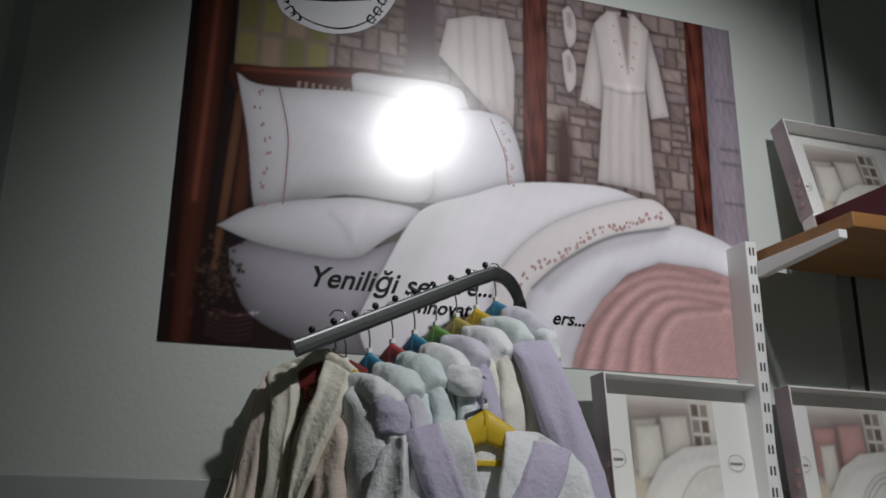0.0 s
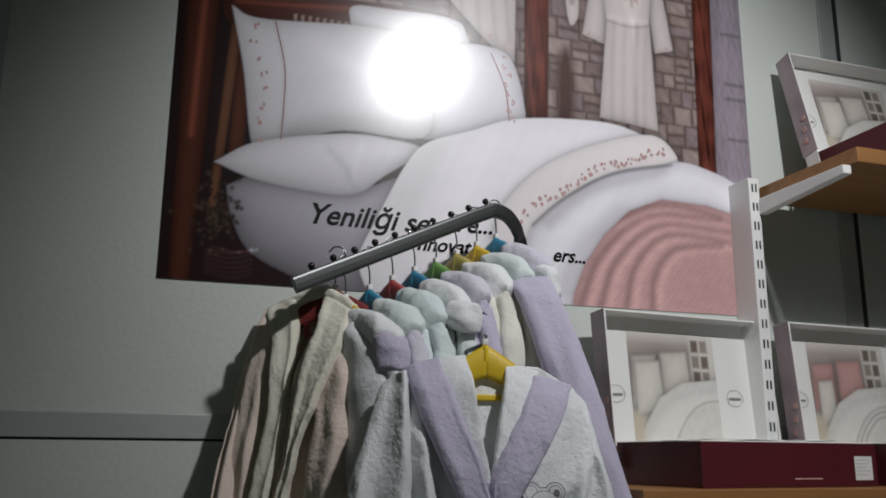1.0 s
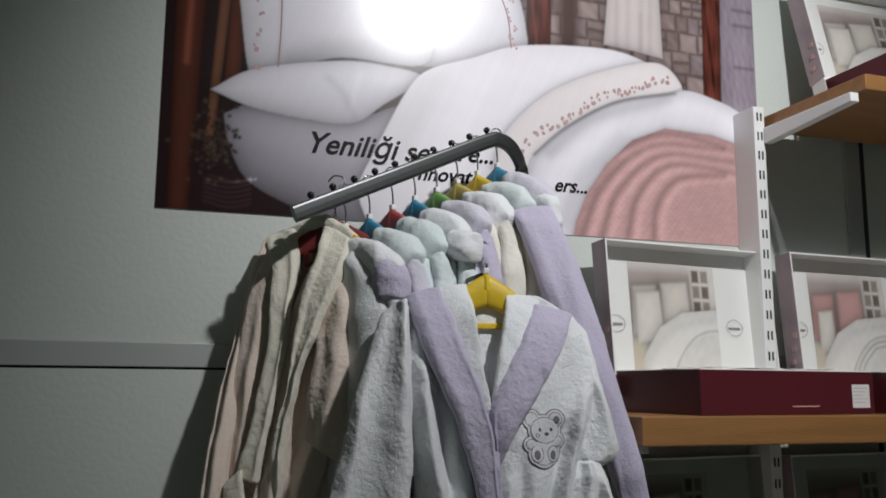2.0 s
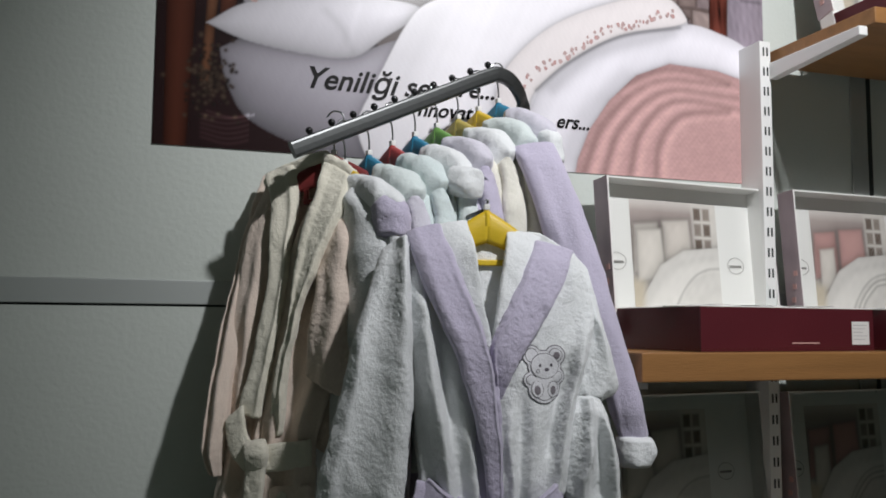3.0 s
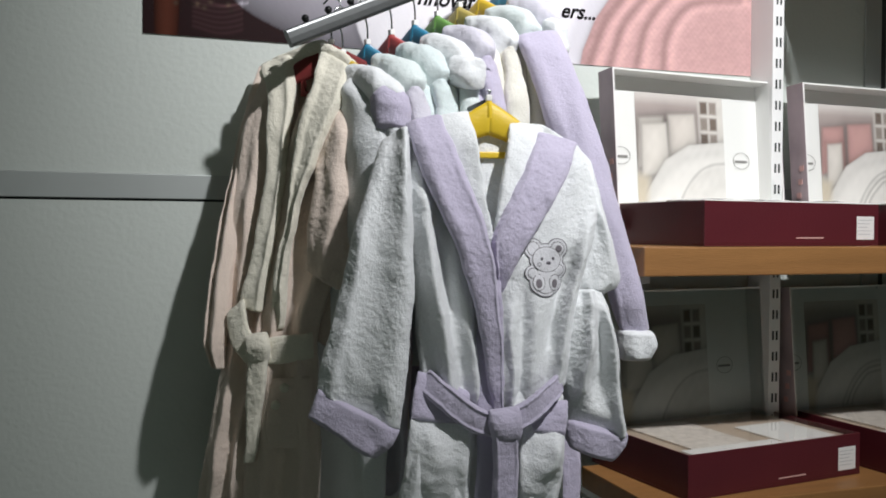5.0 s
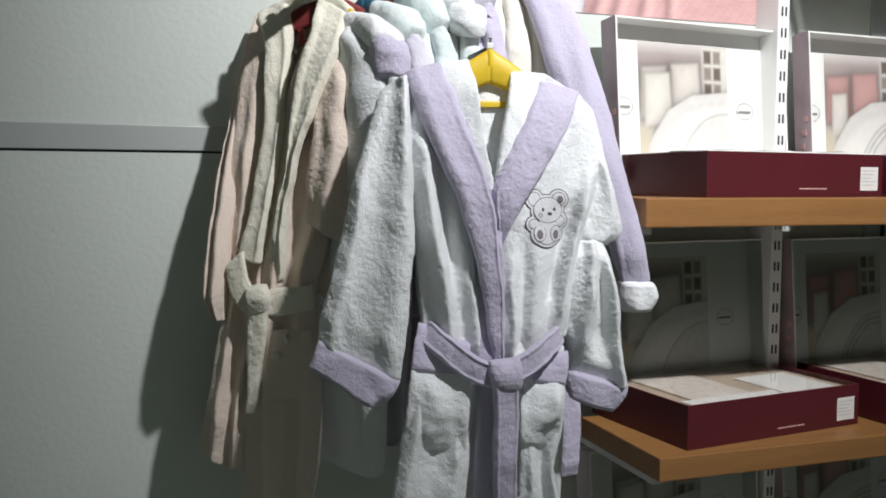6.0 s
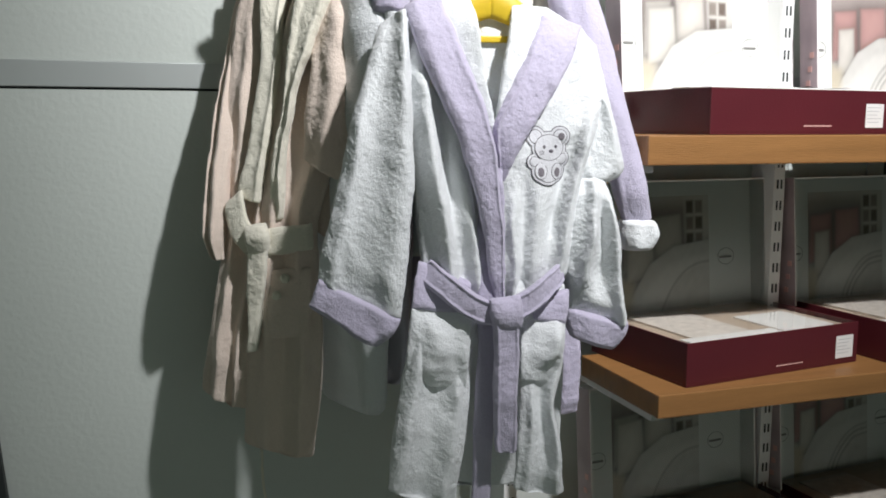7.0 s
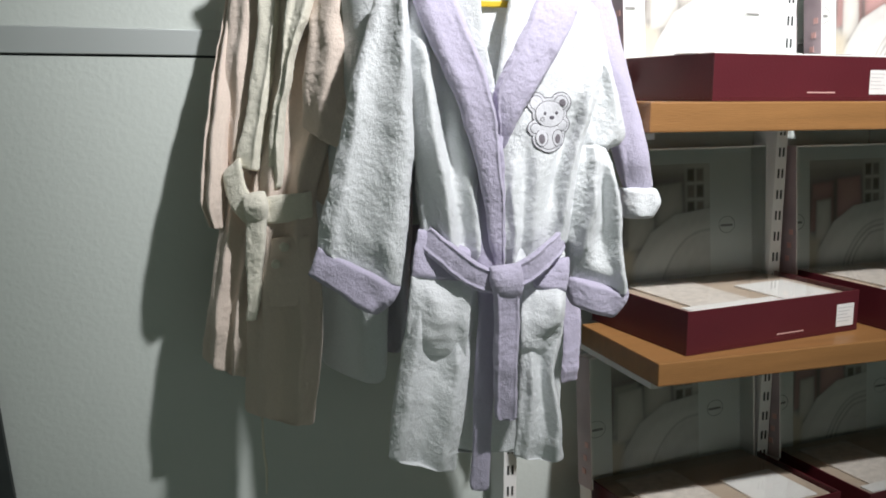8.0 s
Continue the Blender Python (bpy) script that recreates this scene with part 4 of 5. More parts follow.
hang("pocket", [(-0.133, -0.493), (-0.14, -0.547), (-0.147, -0.616)], [(-0.042, -0.506), (-0.046, -0.569), (-0.052, -0.626)], [-0.076, -0.086, -0.082], [0.008, 0.012, 0.008], T_WHITE, robe, "white patch pocket", creases=[(0.35, 0.55, 0.16, 0.014, 0.1, 0.6), (0.7, 0.3, 0.14, 0.012, 0.4, 0.95)], drape=0.01, seed=5, ring=48, steps=30)
hang("pocket", [(0.04, -0.522), (0.034, -0.575), (0.032, -0.629)], [(0.108, -0.517), (0.105, -0.569), (0.085, -0.634)], [-0.066, -0.076, -0.074], [0.008, 0.012, 0.008], T_WHITE, robe, "white patch pocket", creases=[(0.75, 0.6, 0.16, 0.014, 0.1, 0.7)], drape=0.01, seed=6, ring=48, steps=30)
hang("pocket_top", [(-0.119, -0.428), (-0.129, -0.465), (-0.133, -0.498)], [(-0.04, -0.461), (-0.041, -0.485), (-0.04, -0.51)], [-0.056, -0.068, -0.076], [0.008, 0.008, 0.008], T_LILAC, robe, "lilac pocket edge", drape=0.004, seed=7, ring=40, steps=20)
hang("pocket_top", [(0.053, -0.491), (0.054, -0.506), (0.056, -0.524)], [(0.118, -0.477), (0.113, -0.503), (0.106, -0.533)], [-0.054, -0.066, -0.074], [0.008, 0.009, 0.008], T_LILAC, robe, "lilac pocket edge", drape=0.004, seed=8, ring=40, steps=20)
hang("sleeve", [(-0.169, -0.073), (-0.194, -0.142), (-0.223, -0.239), (-0.252, -0.357), (-0.274, -0.456)], [(-0.129, -0.049), (-0.129, -0.154), (-0.129, -0.281), (-0.136, -0.391), (-0.152, -0.515)], [0, -0.03, -0.052, -0.062, -0.064], [0.016, 0.022, 0.022, 0.02, 0.018], T_WHITE, robe, "white terry sleeve", tilt=0.01, creases=[(0.8, 0.84, 0.2, 0.02, 0, 1), (0.45, 0.35, 0.14, -0.003, 0.2, 0.9), (0.12, 0.15, 0.08, 0.008, 0.3, 1)], drape=0.005, seed=9, ring=72, steps=60)
hang("cuff", [(-0.271, -0.447), (-0.277, -0.469), (-0.284, -0.494)], [(-0.15, -0.508), (-0.164, -0.533), (-0.188, -0.554)], [-0.066, -0.068, -0.068], [0.019, 0.02, 0.018], T_LILAC, robe, "lilac cuff", tilt=0.01, creases=[(0.82, 0.82, 0.2, 0.018, 0, 1)], soft=0.005, drape=0.005, seed=10, ring=56, steps=22)
hang("sleeve", [(0.143, -0.066), (0.154, -0.158), (0.151, -0.249), (0.138, -0.321)], [(0.176, -0.098), (0.193, -0.194), (0.218, -0.289), (0.188, -0.321)], [0.014, 0.002, -0.012, -0.014], [0.016, 0.02, 0.022, 0.018], T_WHITE, robe, "white terry upper sleeve", creases=[(0.6, 0.6, 0.2, 0.012, 0.2, 1)], drape=0.008, seed=11, ring=56, steps=40)
hang("sleeve", [(0.129, -0.311), (0.121, -0.374), (0.119, -0.447), (0.123, -0.525)], [(0.176, -0.306), (0.2, -0.375), (0.212, -0.449), (0.226, -0.552)], [-0.03, -0.03, -0.026, -0.024], [0.016, 0.022, 0.022, 0.02], T_WHITE, robe, "white terry lower sleeve", creases=[(0.5, 0.15, 0.13, 0.024, 0, 0.9), (0.8, 0.86, 0.1, 0.016, 0.1, 1), (0.66, 0.55, 0.09, -0.016, 0.15, 0.9)], drape=0.006, seed=12, ring=64, steps=46)
hang("cuff", [(0.122, -0.513), (0.124, -0.539), (0.132, -0.563)], [(0.226, -0.539), (0.222, -0.561), (0.199, -0.588)], [-0.026, -0.027, -0.027], [0.021, 0.022, 0.019], T_LILAC, robe, "lilac cuff", drape=0.005, seed=13, ring=56, steps=22)
hang("collar_band", [(-0.093, -0.032), (-0.057, -0.119), (-0.03, -0.188), (-0.011, -0.249)], [(-0.035, -0.024), (-0.028, -0.08), (-0.018, -0.162), (-0.004, -0.239)], [-0.012, -0.046, -0.062, -0.066], [0.01, 0.011, 0.01, 0.008], T_WHITE, robe, "white collar band", drape=0.003, seed=14)
hang("collar_band", [(0.034, -0.036), (0.021, -0.1), (0.003, -0.17), (-0.007, -0.225)], [(0.092, -0.051), (0.057, -0.117), (0.021, -0.18), (0.0, -0.235)], [0, -0.036, -0.054, -0.06], [0.01, 0.011, 0.01, 0.008], T_WHITE, robe, "white collar band", drape=0.003, seed=15)
hang("inner_back", [(-0.025, -0.027), (-0.018, -0.106), (-0.007, -0.195), (-0.003, -0.244)], [(0.047, -0.031), (0.041, -0.105), (0.022, -0.195), (0.004, -0.244)], [0.014, 0.01, -0.012, -0.044], [0.006, 0.006, 0.006, 0.005], T_WHITE, robe, "white inside of the neck", drape=0.002, seed=25)
hang("lapel", [(-0.136, -0.046), (-0.117, -0.119), (-0.077, -0.212), (-0.042, -0.315), (-0.02, -0.418), (-0.005, -0.498)], [(-0.082, -0.029), (-0.053, -0.113), (-0.026, -0.193), (-0.004, -0.289), (0.006, -0.401), (0.011, -0.499)], [-0.014, -0.052, -0.074, -0.082, -0.078, -0.07], [0.015, 0.014, 0.013, 0.012, 0.011, 0.01], T_LILAC, robe, "lilac terry lapel", creases=[(0.9, 0.86, 0.06, 0.003, 0.05, 1), (0.25, 0.3, 0.2, 0.005, 0, 0.6)], drape=0.004, seed=16, ring=56, steps=64)
hang("lapel", [(0.082, -0.05), (0.044, -0.126), (0.008, -0.188), (-0.008, -0.234), (0.001, -0.301)], [(0.148, -0.072), (0.113, -0.136), (0.07, -0.203), (0.033, -0.258), (0.008, -0.309)], [-0.008, -0.044, -0.064, -0.072, -0.068], [0.015, 0.014, 0.013, 0.011, 0.009], T_LILAC, robe, "lilac terry lapel", creases=[(0.1, 0.12, 0.06, 0.004, 0.05, 1)], drape=0.004, seed=17, ring=56, steps=56)
hang("placket", [(-0.009, -0.282), (-0.007, -0.385), (-0.006, -0.491)], [(0.007, -0.29), (0.01, -0.385), (0.012, -0.496)], [-0.07, -0.068, -0.064], [0.01, 0.01, 0.009], T_LILAC, robe, "lilac stitched front edge", drape=0.002, seed=18)
hang("facing", [(-0.037, -0.351), (-0.035, -0.438), (-0.031, -0.541), (-0.037, -0.689), (-0.043, -0.843)], [(-0.005, -0.326), (-0.001, -0.439), (0.0, -0.542), (-0.007, -0.691), (-0.014, -0.849)], [-0.056, -0.06, -0.072, -0.074, -0.08], [0.008, 0.008, 0.008, 0.008, 0.008], T_LILAC, robe, "lilac hanging belt end", drape=0.003, seed=19)
hang("belt", [(-0.121, -0.457), (-0.082, -0.487), (-0.039, -0.515), (-0.003, -0.527)], [(-0.102, -0.424), (-0.067, -0.453), (-0.031, -0.478), (-0.003, -0.49)], [-0.06, -0.088, -0.098, -0.1], [0.009, 0.009, 0.009, 0.009], T_LILAC, robe, "lilac terry belt", creases=[(0.1, 0.1, 0.06, 0.004, 0, 1), (0.9, 0.9, 0.06, 0.004, 0, 1)], drape=0.003, seed=20, ring=44)
hang("belt", [(0.018, -0.519), (0.051, -0.505), (0.082, -0.485), (0.11, -0.468)], [(0.014, -0.481), (0.044, -0.467), (0.073, -0.45), (0.104, -0.432)], [-0.1, -0.094, -0.078, -0.052], [0.009, 0.009, 0.01, 0.009], T_LILAC, robe, "lilac terry belt", creases=[(0.1, 0.1, 0.06, 0.004, 0, 1), (0.9, 0.9, 0.06, 0.004, 0, 1)], drape=0.003, seed=21, ring=44)
hang("belt_knot", [(-0.021, -0.481), (-0.022, -0.502), (-0.015, -0.528)], [(0.024, -0.474), (0.027, -0.499), (0.025, -0.526)], [-0.108, -0.113, -0.108], [0.012, 0.015, 0.013], T_LILAC, robe, "lilac belt knot", drape=0.003, seed=22, steps=24)
hang("belt_tail", [(-0.017, -0.497), (-0.014, -0.566), (-0.013, -0.624), (-0.012, -0.716)], [(0.025, -0.494), (0.026, -0.568), (0.023, -0.626), (0.021, -0.718)], [-0.114, -0.112, -0.114, -0.116], [0.01, 0.009, 0.009, 0.008], T_LILAC, robe, "lilac belt end hanging straight", creases=[(0.12, 0.12, 0.05, 0.003, 0, 1), (0.88, 0.88, 0.05, 0.003, 0, 1)], drape=0.003, seed=23)
hanger(robe, H_YELLOW, 0.080, 0.010, 90, 1.8)
prong = thing("display_prong", (0.536, 0, 1.668), "short steel display prong behind the white robe", "display hook")
part("rod", tube([(0, 0, 0.0), (0, -0.2, 0.002), (0, -0.30, 0.003), (0, -0.396, 0.005)], 0.004, 10), STEEL, prong, smooth=True)
part("plate", box(-0.02, -0.004, -0.03, 0.02, -0.0005, 0.03, 0.001), STEEL, prong)
THREAD = mat("grey_thread", (0.11, 0.10, 0.12), 0.8, 40, 0.2)
PATCH = mat("patch_plush", (0.70, 0.70, 0.73), 0.95, 20, 0.08, 0.001, 300)
SOLE = mat("patch_sole", (0.20, 0.18, 0.20), 0.95, 20, 0.2, 0.001, 300)
front = [o for o in robe.children if o.name.startswith("front_panel")][-1]
skin = BVHTree.FromPolygons([v.co[:] for v in front.data.vertices], [list(f.vertices) for f in front.data.polygons])
patch = new("animal_patch")
patch.parent = robe
tagged(patch, "embroidered grey toy animal patch")
PU, PV, PK = 0.0830, -0.2720, 0.00080


def lie(x, z, lift):
    """The cloth's own depth at a place of the front panel."""
    hit = skin.ray_cast(Vector((x, -0.4, z)), Vector((0, 1, 0)))[0]
    return Vector((x, (hit.y if hit else -0.05) - 0.0013 - lift, z))


def stitched(name, cx, cz, rx, rz, lift, material, label, inner=0.0):
    """An embroidered disc, or a ring of thread where inner is given, lying on the cloth."""
    bm = bmesh.new()
    rings = []
    for f in ((1.0, inner) if inner else (1.0, 0.66, 0.33, 0.02)):
        rings.append([bm.verts.new(lie(PU + (cx + rx * f * math.cos(a)) * PK, PV + (cz + rz * f * math.sin(a)) * PK, lift + (0.0 if f == 1.0 else 0.0004))) for a in (k * math.pi / 14 for k in range(28))])
    for r0, r1 in zip(rings, rings[1:]):
        for k in range(28):
            bm.faces.new((r0[k], r0[(k + 1) % 28], r1[(k + 1) % 28], r1[k]))
    bmesh.ops.recalc_face_normals(bm, faces=bm.faces)
    return part(name, bm, material, patch, label, smooth=True)


SHAPES = ((-25, 38, 12, 13), (22, 38, 12, 13), (-2, -24, 24, 25), (-27, -10, 10, 9), (25, -4, 10, 10), (0, 17, 27, 24), (-16, -28, 11, 15), (16, -28, 11, 15))
for cx, cz, rx, rz in SHAPES:
    stitched("outline", cx, cz, rx + 7.5, rz + 7.5, 0.0, THREAD, "dark stitched outline")
    stitched("backing", cx, cz, rx + 5.8, rz + 5.8, 0.0006, PATCH, "pale backing")
for n, (cx, cz, rx, rz) in enumerate(SHAPES):
    stitched("outline", cx, cz, rx + 1.2, rz + 1.2, 0.0012 + 0.0008 * (n > 4), THREAD, "dark stitched outline")
    stitched("plush", cx, cz, rx, rz, 0.0016 + 0.0008 * (n > 4), PATCH, "pale plush shape")
for cx, cz, rx, rz in ((-9, 18, 2.6, 3.4), (13, 19, 2.6, 3.4), (4, 10, 4.6, 3.4)):
    stitched("stitch", cx, cz, rx, rz, 0.0030, THREAD, "dark stitched spot")
for cx, cz, rx, rz in ((-16, -30, 6, 9), (16, -30, 6, 9), (24, 38, 6, 7)):
    stitched("stitch", cx, cz, rx, rz, 0.0030, SOLE, "grey stitched spot")
stitched("stitch", -14, 7, 4, 4, 0.0030, THREAD, "stitched cheek ring", 0.75)

# ---- the peach robe at the low end of the arm ----
peach = thing("child_robe", (0.328, -0.170, 1.800), "peach terry bathrobe with cream collar and loosely tied cream belt", "bathrobe", "bathrobes", -26)
hang("back_panel", [(-0.104, -0.024), (-0.16, -0.207), (-0.188, -0.396), (-0.204, -0.604), (-0.247, -0.847)], [(0.003, -0.026), (0.032, -0.207), (0.006, -0.394), (-0.02, -0.599), (-0.034, -0.838)], [0.03, 0.04, 0.035, 0.03, 0.03], [0.012, 0.016, 0.018, 0.018, 0.014], T_PEACH, peach, "peach inside of the back", folds=[(0.012, 3, 0, 0.8)])
hang("front_panel", [(-0.135, -0.044), (-0.157, -0.158), (-0.173, -0.333), (-0.173, -0.481), (-0.174, -0.59), (-0.193, -0.707), (-0.209, -0.807)], [(-0.072, -0.051), (-0.063, -0.159), (-0.067, -0.332), (-0.079, -0.479), (-0.092, -0.588), (-0.112, -0.704), (-0.124, -0.836)], [0.03, 0.0, -0.034, -0.06, -0.08, -0.092, -0.096], [0.014, 0.016, 0.018, 0.016, 0.016, 0.015, 0.012], T_PEACH, peach, "peach terry front", creases=[(0.3, 0.35, 0.1, 0.014, 0.1, 1), (0.55, 0.6, 0.07, -0.014, 0.1, 1), (0.8, 0.75, 0.09, 0.012, 0.2, 1)], drape=0.005, seed=31, ring=64, steps=60)
hang("front_panel", [(-0.037, -0.09), (-0.069, -0.233), (-0.091, -0.391), (-0.097, -0.507), (-0.106, -0.596), (-0.12, -0.742), (-0.129, -0.895)], [(0.054, -0.072), (0.075, -0.214), (0.031, -0.39), (-0.002, -0.505), (0.001, -0.566), (0.008, -0.757), (-0.008, -0.915)], [-0.022, -0.046, -0.066, -0.078, -0.092, -0.102, -0.106], [0.014, 0.016, 0.018, 0.016, 0.016, 0.016, 0.013], T_PEACH, peach, "peach terry front", creases=[(0.25, 0.3, 0.09, 0.012, 0.2, 1), (0.5, 0.5, 0.07, -0.012, 0.2, 1), (0.75, 0.8, 0.1, 0.014, 0.1, 1)], drape=0.005, seed=32, ring=64, steps=60)
hang("sleeve", [(-0.157, -0.022), (-0.175, -0.132), (-0.186, -0.262), (-0.195, -0.393), (-0.195, -0.507), (-0.181, -0.573)], [(-0.112, -0.042), (-0.148, -0.154), (-0.152, -0.272), (-0.154, -0.392), (-0.157, -0.507), (-0.159, -0.574)], [0.075, 0.042, -0.01, -0.056, -0.09, -0.098], [0.012, 0.018, 0.02, 0.02, 0.018, 0.014], T_PEACH, peach, "peach terry sleeve", creases=[(0.5, 0.6, 0.14, 0.012, 0.1, 1), (0.25, 0.25, 0.1, -0.01, 0.2, 1)], drape=0.006, seed=33, ring=48, steps=50)
hang("sleeve", [(0.014, -0.097), (0.0, -0.206), (-0.012, -0.313), (-0.019, -0.404)], [(0.068, -0.081), (0.093, -0.187), (0.081, -0.312), (0.046, -0.441)], [-0.05, -0.076, -0.092, -0.098], [0.014, 0.022, 0.024, 0.02], T_PEACH, peach, "peach terry sleeve", creases=[(0.45, 0.5, 0.16, 0.016, 0.1, 1), (0.78, 0.8, 0.1, -0.012, 0.1, 0.9)], drape=0.007, seed=34, ring=56, steps=46)
hang("sleeve_lining", [(0.005, -0.391), (0.001, -0.45), (-0.013, -0.528)], [(0.064, -0.253), (0.054, -0.39), (0.02, -0.547)], [-0.04, -0.045, -0.045], [0.014, 0.016, 0.014], T_PEACH, peach, "peach sleeve in shade", seed=35, drape=0.005)
hang("sleeve", [(0.064, -0.091), (0.071, -0.175), (0.055, -0.254)], [(0.085, -0.126), (0.091, -0.215), (0.068, -0.283)], [-0.05, -0.056, -0.056], [0.014, 0.018, 0.016], T_PEACH, peach, "bunched peach sleeve fold", seed=45, drape=0.005, steps=26)
hang("collar", [(-0.131, -0.037), (-0.108, -0.131), (-0.104, -0.254), (-0.117, -0.371), (-0.135, -0.467)], [(-0.067, -0.019), (-0.062, -0.131), (-0.065, -0.254), (-0.08, -0.371), (-0.097, -0.476)], [0.006, -0.026, -0.058, -0.08, -0.092], [0.011, 0.011, 0.01, 0.01, 0.009], T_CREAM, peach, "cream shawl collar", creases=[(0.8, 0.8, 0.12, 0.006, 0, 1)], seed=36, drape=0.004, ring=48, steps=60)
hang("collar", [(-0.01, -0.024), (-0.019, -0.098), (-0.042, -0.207), (-0.048, -0.303), (-0.068, -0.399), (-0.083, -0.504)], [(0.056, -0.057), (0.038, -0.128), (0.004, -0.207), (-0.025, -0.284), (-0.044, -0.389), (-0.057, -0.504)], [-0.04, -0.07, -0.088, -0.096, -0.098, -0.096], [0.013, 0.014, 0.012, 0.011, 0.01, 0.009], T_CREAM, peach, "cream shawl collar", creases=[(0.8, 0.75, 0.14, 0.008, 0, 1), (0.3, 0.3, 0.12, -0.004, 0, 0.8)], seed=37, drape=0.004, ring=56, steps=64)
hang("collar_roll", [(-0.149, -0.049), (-0.107, -0.026), (-0.054, -0.005), (-0.013, 0.003)], [(-0.129, -0.083), (-0.079, -0.046), (-0.027, -0.024), (0.002, -0.016)], [0.034, 0.018, 0.006, 0.0], [0.013, 0.016, 0.016, 0.012], T_CREAM, peach, "cream collar rolled over the hanger", seed=38, steps=40, drape=0.006)
hang("collar_roll", [(-0.017, -0.002), (0.021, -0.021), (0.054, -0.047)], [(-0.023, -0.033), (0.009, -0.049), (0.048, -0.075)], [-0.006, -0.024, -0.042], [0.012, 0.015, 0.013], T_CREAM, peach, "cream collar rolled over the hanger", seed=46, steps=30, drape=0.006)
hang("belt", [(-0.156, -0.477), (-0.145, -0.523), (-0.111, -0.562)], [(-0.126, -0.452), (-0.113, -0.499), (-0.09, -0.522)], [-0.1, -0.106, -0.11], [0.008, 0.008, 0.008], T_CREAM, peach, "cream belt", seed=39, steps=30, drape=0.003)
hang("belt", [(-0.085, -0.559), (-0.041, -0.559), (0.0, -0.55)], [(-0.081, -0.514), (-0.04, -0.514), (-0.0, -0.507)], [-0.112, -0.114, -0.104], [0.008, 0.009, 0.008], T_CREAM, peach, "cream belt", seed=40, steps=30, drape=0.004)
hang("belt_knot", [(-0.112, -0.511), (-0.111, -0.534), (-0.106, -0.56)], [(-0.079, -0.505), (-0.07, -0.53), (-0.077, -0.557)], [-0.12, -0.128, -0.122], [0.012, 0.014, 0.012], T_CREAM, peach, "cream belt knot", seed=42, steps=20, drape=0.003)
hang("belt_tail", [(-0.107, -0.539), (-0.11, -0.597), (-0.111, -0.664), (-0.113, -0.724)], [(-0.072, -0.534), (-0.077, -0.597), (-0.087, -0.663), (-0.094, -0.723)], [-0.126, -0.126, -0.126, -0.126], [0.01, 0.009, 0.008, 0.008], T_CREAM, peach, "cream belt end hanging", seed=41, drape=0.003)
hang("pocket", [(-0.073, -0.583), (-0.077, -0.639), (-0.082, -0.702)], [(-0.001, -0.574), (-0.001, -0.637), (-0.004, -0.694)], [-0.114, -0.118, -0.12], [0.006, 0.007, 0.006], T_PEACH, peach, "peach patch pocket", seed=43, steps=24, drape=0.003)
hang("loose_thread", [(-0.13, -0.931), (-0.13, -0.986), (-0.126, -1.076)], [(-0.126, -0.931), (-0.125, -0.985), (-0.121, -1.076)], [-0.03, -0.03, -0.03], [0.002, 0.002, 0.002], T_CREAM, peach, "thin hanging loop", seed=44, ring=8, steps=14, drape=0, fluff=0)
for u, v in [(-0.044, -0.596), (-0.059, -0.625)]:
    b = bmesh.new()
    bmesh.ops.create_icosphere(b, subdivisions=3, radius=0.008, matrix=pose(u, -0.130, v))
    fluffy(part("pompon", b, T_CREAM, peach, "small cream pompon", smooth=True), 1)
hanger(peach, H_BROWN, 0.10, 0.075, 90)

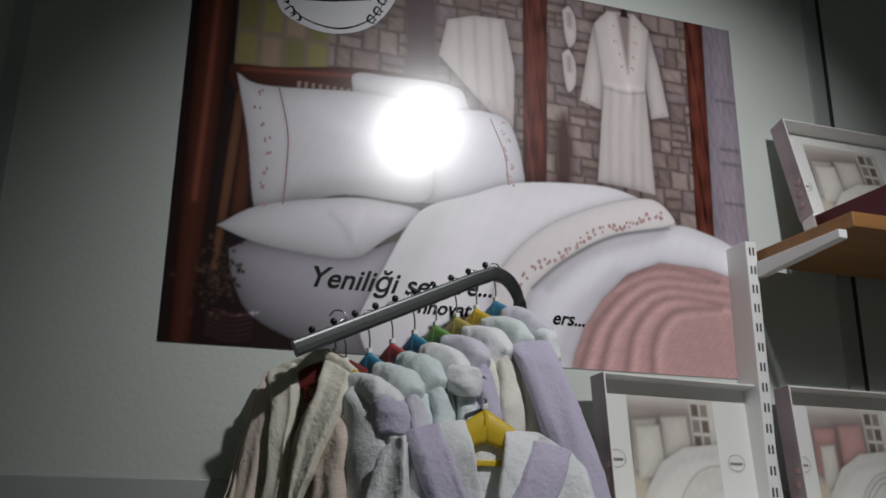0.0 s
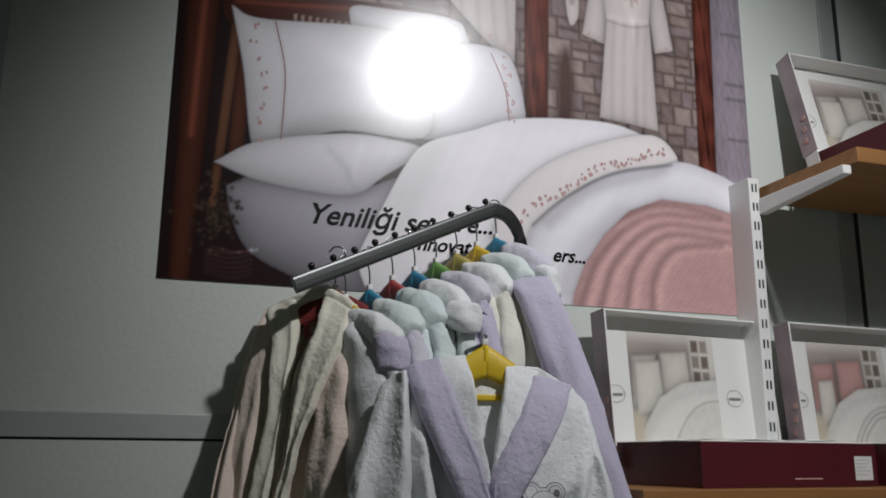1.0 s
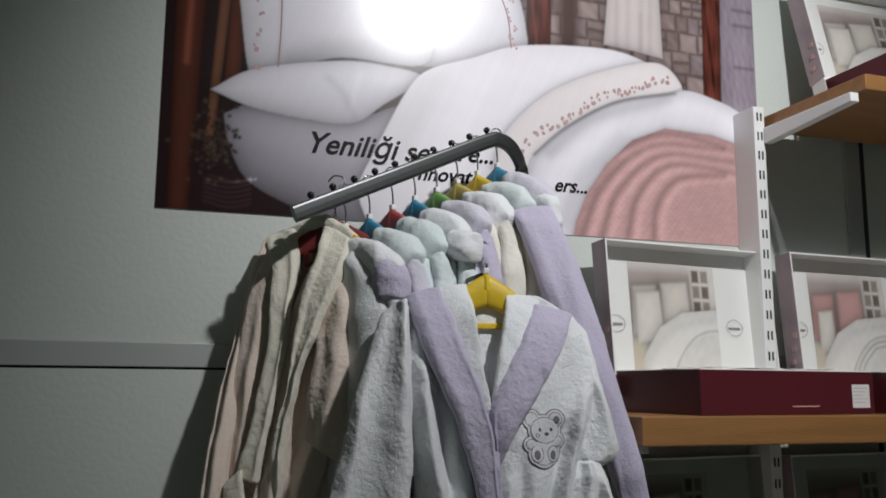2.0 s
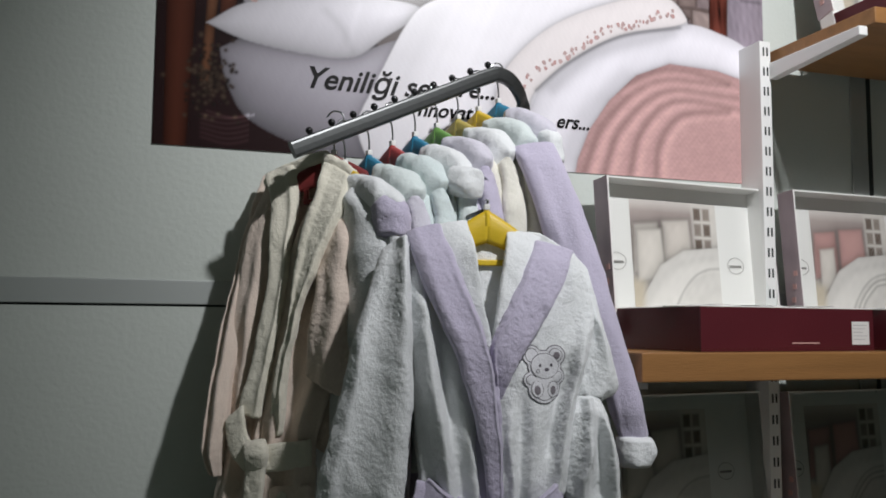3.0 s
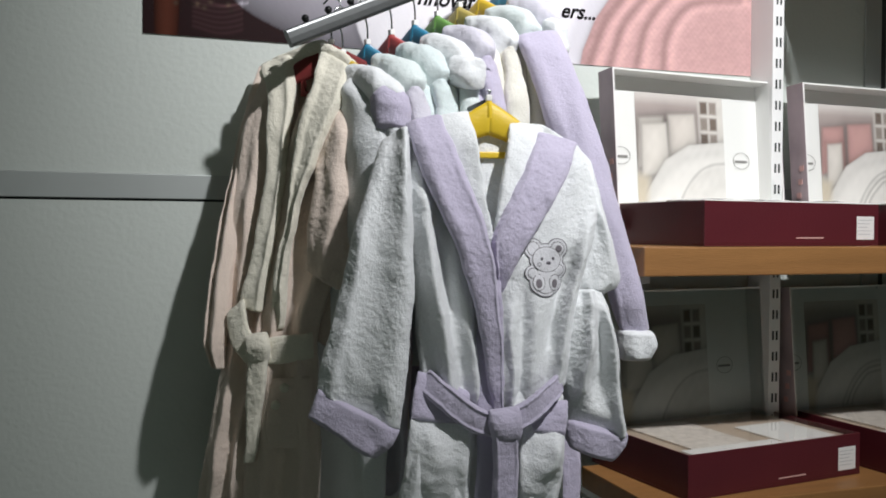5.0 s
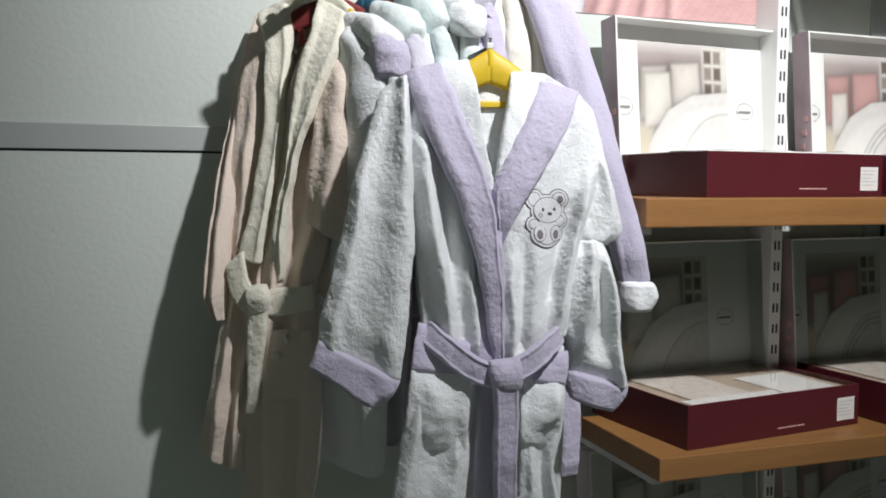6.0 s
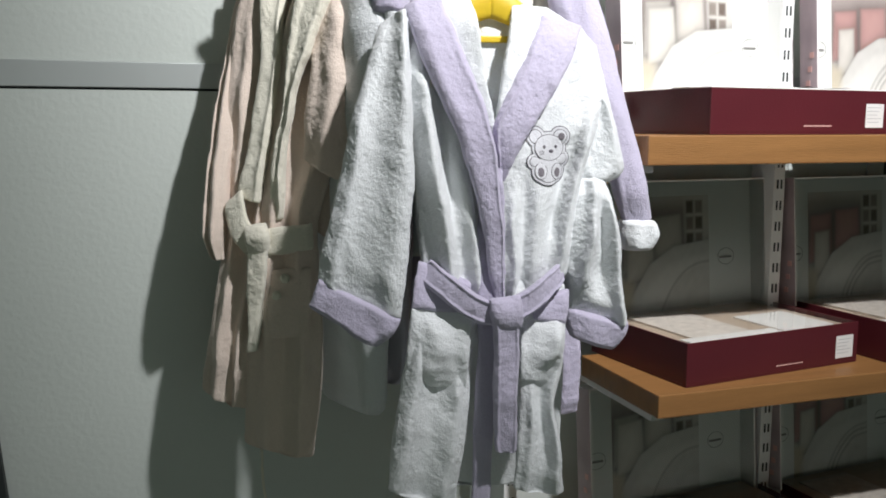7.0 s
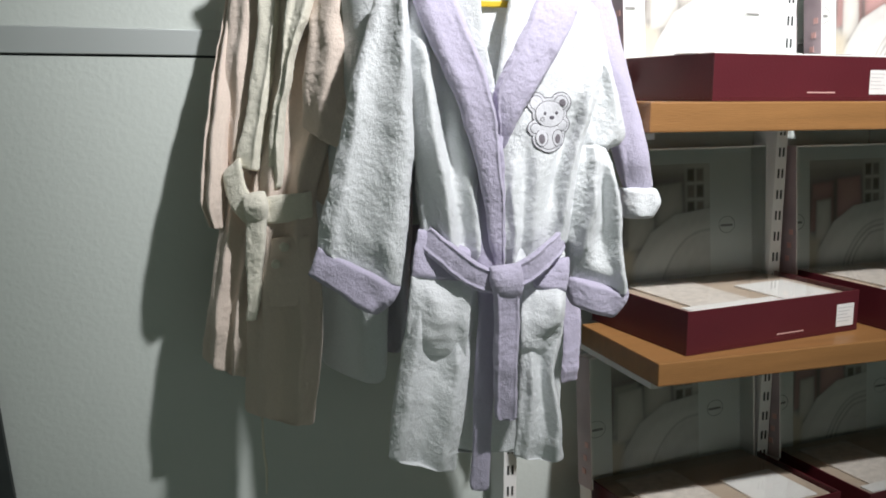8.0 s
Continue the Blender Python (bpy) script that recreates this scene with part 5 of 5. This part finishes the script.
# ---- the robes along the arm, each across it on its own hanger ----
def arm_robe(i, main, trim, hang, label, length=0.60, reach=0.145, wide=0.034, bow=False, roll=None):
    s = 0.233 + 0.117 * (i - 1)
    p = on_arm(s)
    o = thing("child_robe", (p.x + 0.004, p.y, p.z - 0.055), label, "bathrobe", "bathrobes", 108)
    # local x runs from the wall side (+) towards the viewer (-) once turned

    def c(name, L, R, Y, T, m, lab="", **kw):
        kw.setdefault("ring", 26)
        kw.setdefault("steps", 30)
        kw.setdefault("soft", 0.007)
        return fluffy(part(name, cloth(L, R, Y, T, seed=i * 2.3 + len(name), **kw), m, o, lab, smooth=True))

    r = reach
    c("body", [(-0.05, -0.05), (-r + 0.01, -0.13), (-r, -0.3), (-r + 0.01, -length)], [(0.05, -0.05), (0.10, -0.12), (0.10, -0.3), (0.10, -length)], [0.004, 0.006, 0.008, 0.008], [wide * 0.5, wide * 0.7, wide * 0.8, wide * 0.7], main, folds=((0.008, 3, i, 0.8),))
    c("sleeve", [(-r - 0.004, -0.10), (-r - 0.018, -0.18), (-r - 0.026, -0.34)], [(-r + 0.06, -0.08), (-r + 0.045, -0.18), (-r + 0.05, -0.36)], [-0.004, -0.014, -0.016], [wide * 0.6, wide * 0.75, wide * 0.75], main, "terry sleeve", creases=((0.4, 0.5, 0.2, 0.010, 0, 1),))
    c("cuff", [(-r - 0.028, -0.33), (-r - 0.028, -0.385)], [(-r + 0.052, -0.34), (-r + 0.052, -0.395)], [-0.018, -0.018], [wide * 0.8, wide * 0.8], trim, "turned cuff", steps=14)
    c("collar", [(-0.026, -0.030), (-0.064, -0.030), (-r + 0.03, -0.050), (-r - 0.012, -0.092)], [(-0.026, -0.076), (-0.058, -0.084), (-r + 0.045, -0.110), (-r + 0.034, -0.144)], [0.004, -0.004, -0.010, -0.010], [0.016, 0.021, 0.025, 0.024], roll or trim, "thick rolled shawl collar", drape=0.012, soft=0.006)
    if roll:
        c("collar_end", [(-r + 0.012, -0.074), (-r - 0.016, -0.100), (-r - 0.020, -0.150)], [(-r + 0.05, -0.100), (-r + 0.042, -0.130), (-r + 0.036, -0.165)], [-0.012, -0.013, -0.012], [0.026, 0.027, 0.025], trim, "coloured end of the collar", steps=18)
    c("lapel", [(-0.085, -0.09), (-0.095, -0.18), (-0.05, -0.34)], [(-0.03, -0.06), (-0.045, -0.18), (-0.02, -0.34)], [-0.022, -0.028, -0.026], [0.009, 0.010, 0.008], trim, "hanging lapel")
    if bow:
        c("bow", [(-r - 0.03, -0.115), (-r - 0.028, -0.145), (-r - 0.02, -0.165)], [(-r + 0.03, -0.10), (-r + 0.035, -0.13), (-r + 0.03, -0.16)], [0.04, 0.045, 0.04], [0.026, 0.034, 0.024], T_WHITE, "white terry bow", steps=16)
        tr = bmesh.new()
        bmesh.ops.create_cone(tr, segments=16, radius1=0.016, radius2=0.016, depth=0.004, matrix=pose(-r - 0.01, 0.012, -0.14, 0, 90, 0))
        part("ring", tr, CHROME, o, "small bright ring")
    hanger(o, hang, reach * 0.66, 0.075, 0)
    return o


arm_robe(1, T_WHITE, T_LILAC, H_YELLOW, "white terry child's bathrobe with lilac collar end on yellow hanger", 0.82, roll=T_WHITE, reach=0.150)
arm_robe(2, T_PLIL, T_PMINT, H_BLUE, "pale lavender terry child's bathrobe on a blue hanger", 0.80)
arm_robe(3, T_MINT, T_MINT, H_RED, "mint terry child's bathrobe on a red hanger")
arm_robe(4, T_PMINT, T_WHITE, H_BLUE, "pale mint terry child's bathrobe with white collar on blue hanger")
arm_robe(5, T_LILAC, T_PLIL, H_GREEN, "lilac terry child's bathrobe with white bow on a green hanger", 0.8, bow=True)
arm_robe(6, T_IVORY, T_WHITE, H_OLIVE, "ivory terry child's bathrobe on an ochre hanger")
cream_robe = arm_robe(7, T_CREAM, T_PMINT, H_YELLOW, "cream terry child's bathrobe with pale mint collar on a yellow hanger", 0.8)
last = arm_robe(8, T_LILAC, T_WHITE, H_BLUE, "lilac terry child's bathrobe with white cuffs on a blue hanger", 1.02, roll=T_PLIL)
SL = last.matrix_basis.inverted() @ pose(0.666, -0.27, 1.89, 0, 0, -14)


def ql(*pts):
    return px(0.00104, 940, 40, pts)


for nm, L, R, m in (
    ("long_sleeve", ((912, 112), (938, 180), (985, 330), (1050, 500), (1092, 625)), ((985, 100), (1024, 200), (1066, 340), (1112, 500), (1142, 622)), T_LILAC),
    ("white_cuff", ((1088, 612), (1088, 640), (1096, 668)), ((1144, 612), (1150, 640), (1140, 668)), T_WHITE),
):
    n = len(L)
    s = part(nm, cloth(ql(*L), ql(*R), [0.0, -0.02, -0.04, -0.05, -0.05] if n > 3 else [-0.052] * 3, [0.02, 0.026, 0.028, 0.028, 0.028] if n > 3 else [0.030, 0.032, 0.028], seed=n + 50, steps=30 if n > 3 else 16), m, last, "lilac terry sleeve" if n > 3 else "white terry trim", smooth=True)
    s.matrix_basis = SL
    fluffy(s)
# hems and a sleeve end showing below and beside the front robe
low = hang("skirt", [(0.064, -0.717), (0.069, -0.867), (0.073, -0.984)], [(0.101, -0.717), (0.111, -0.868), (0.108, -0.978)], [0.05, 0.05, 0.05], [0.014, 0.014, 0.012], T_LILAC, last, "lilac skirt below the sleeve", seed=60, drape=0.004)
low.matrix_basis = SL
low = hang("sleeve_end", [(-0.274, -0.627), (-0.27, -0.71), (-0.266, -0.804)], [(-0.221, -0.628), (-0.212, -0.71), (-0.209, -0.809)], [0.03, 0.03, 0.03], [0.016, 0.018, 0.016], T_CREAM, cream_robe, "cream sleeve end", seed=61, drape=0.004)
low.matrix_basis = cream_robe.matrix_basis.inverted() @ pose(0.666, -0.27, 1.89, 0, 0, -14)
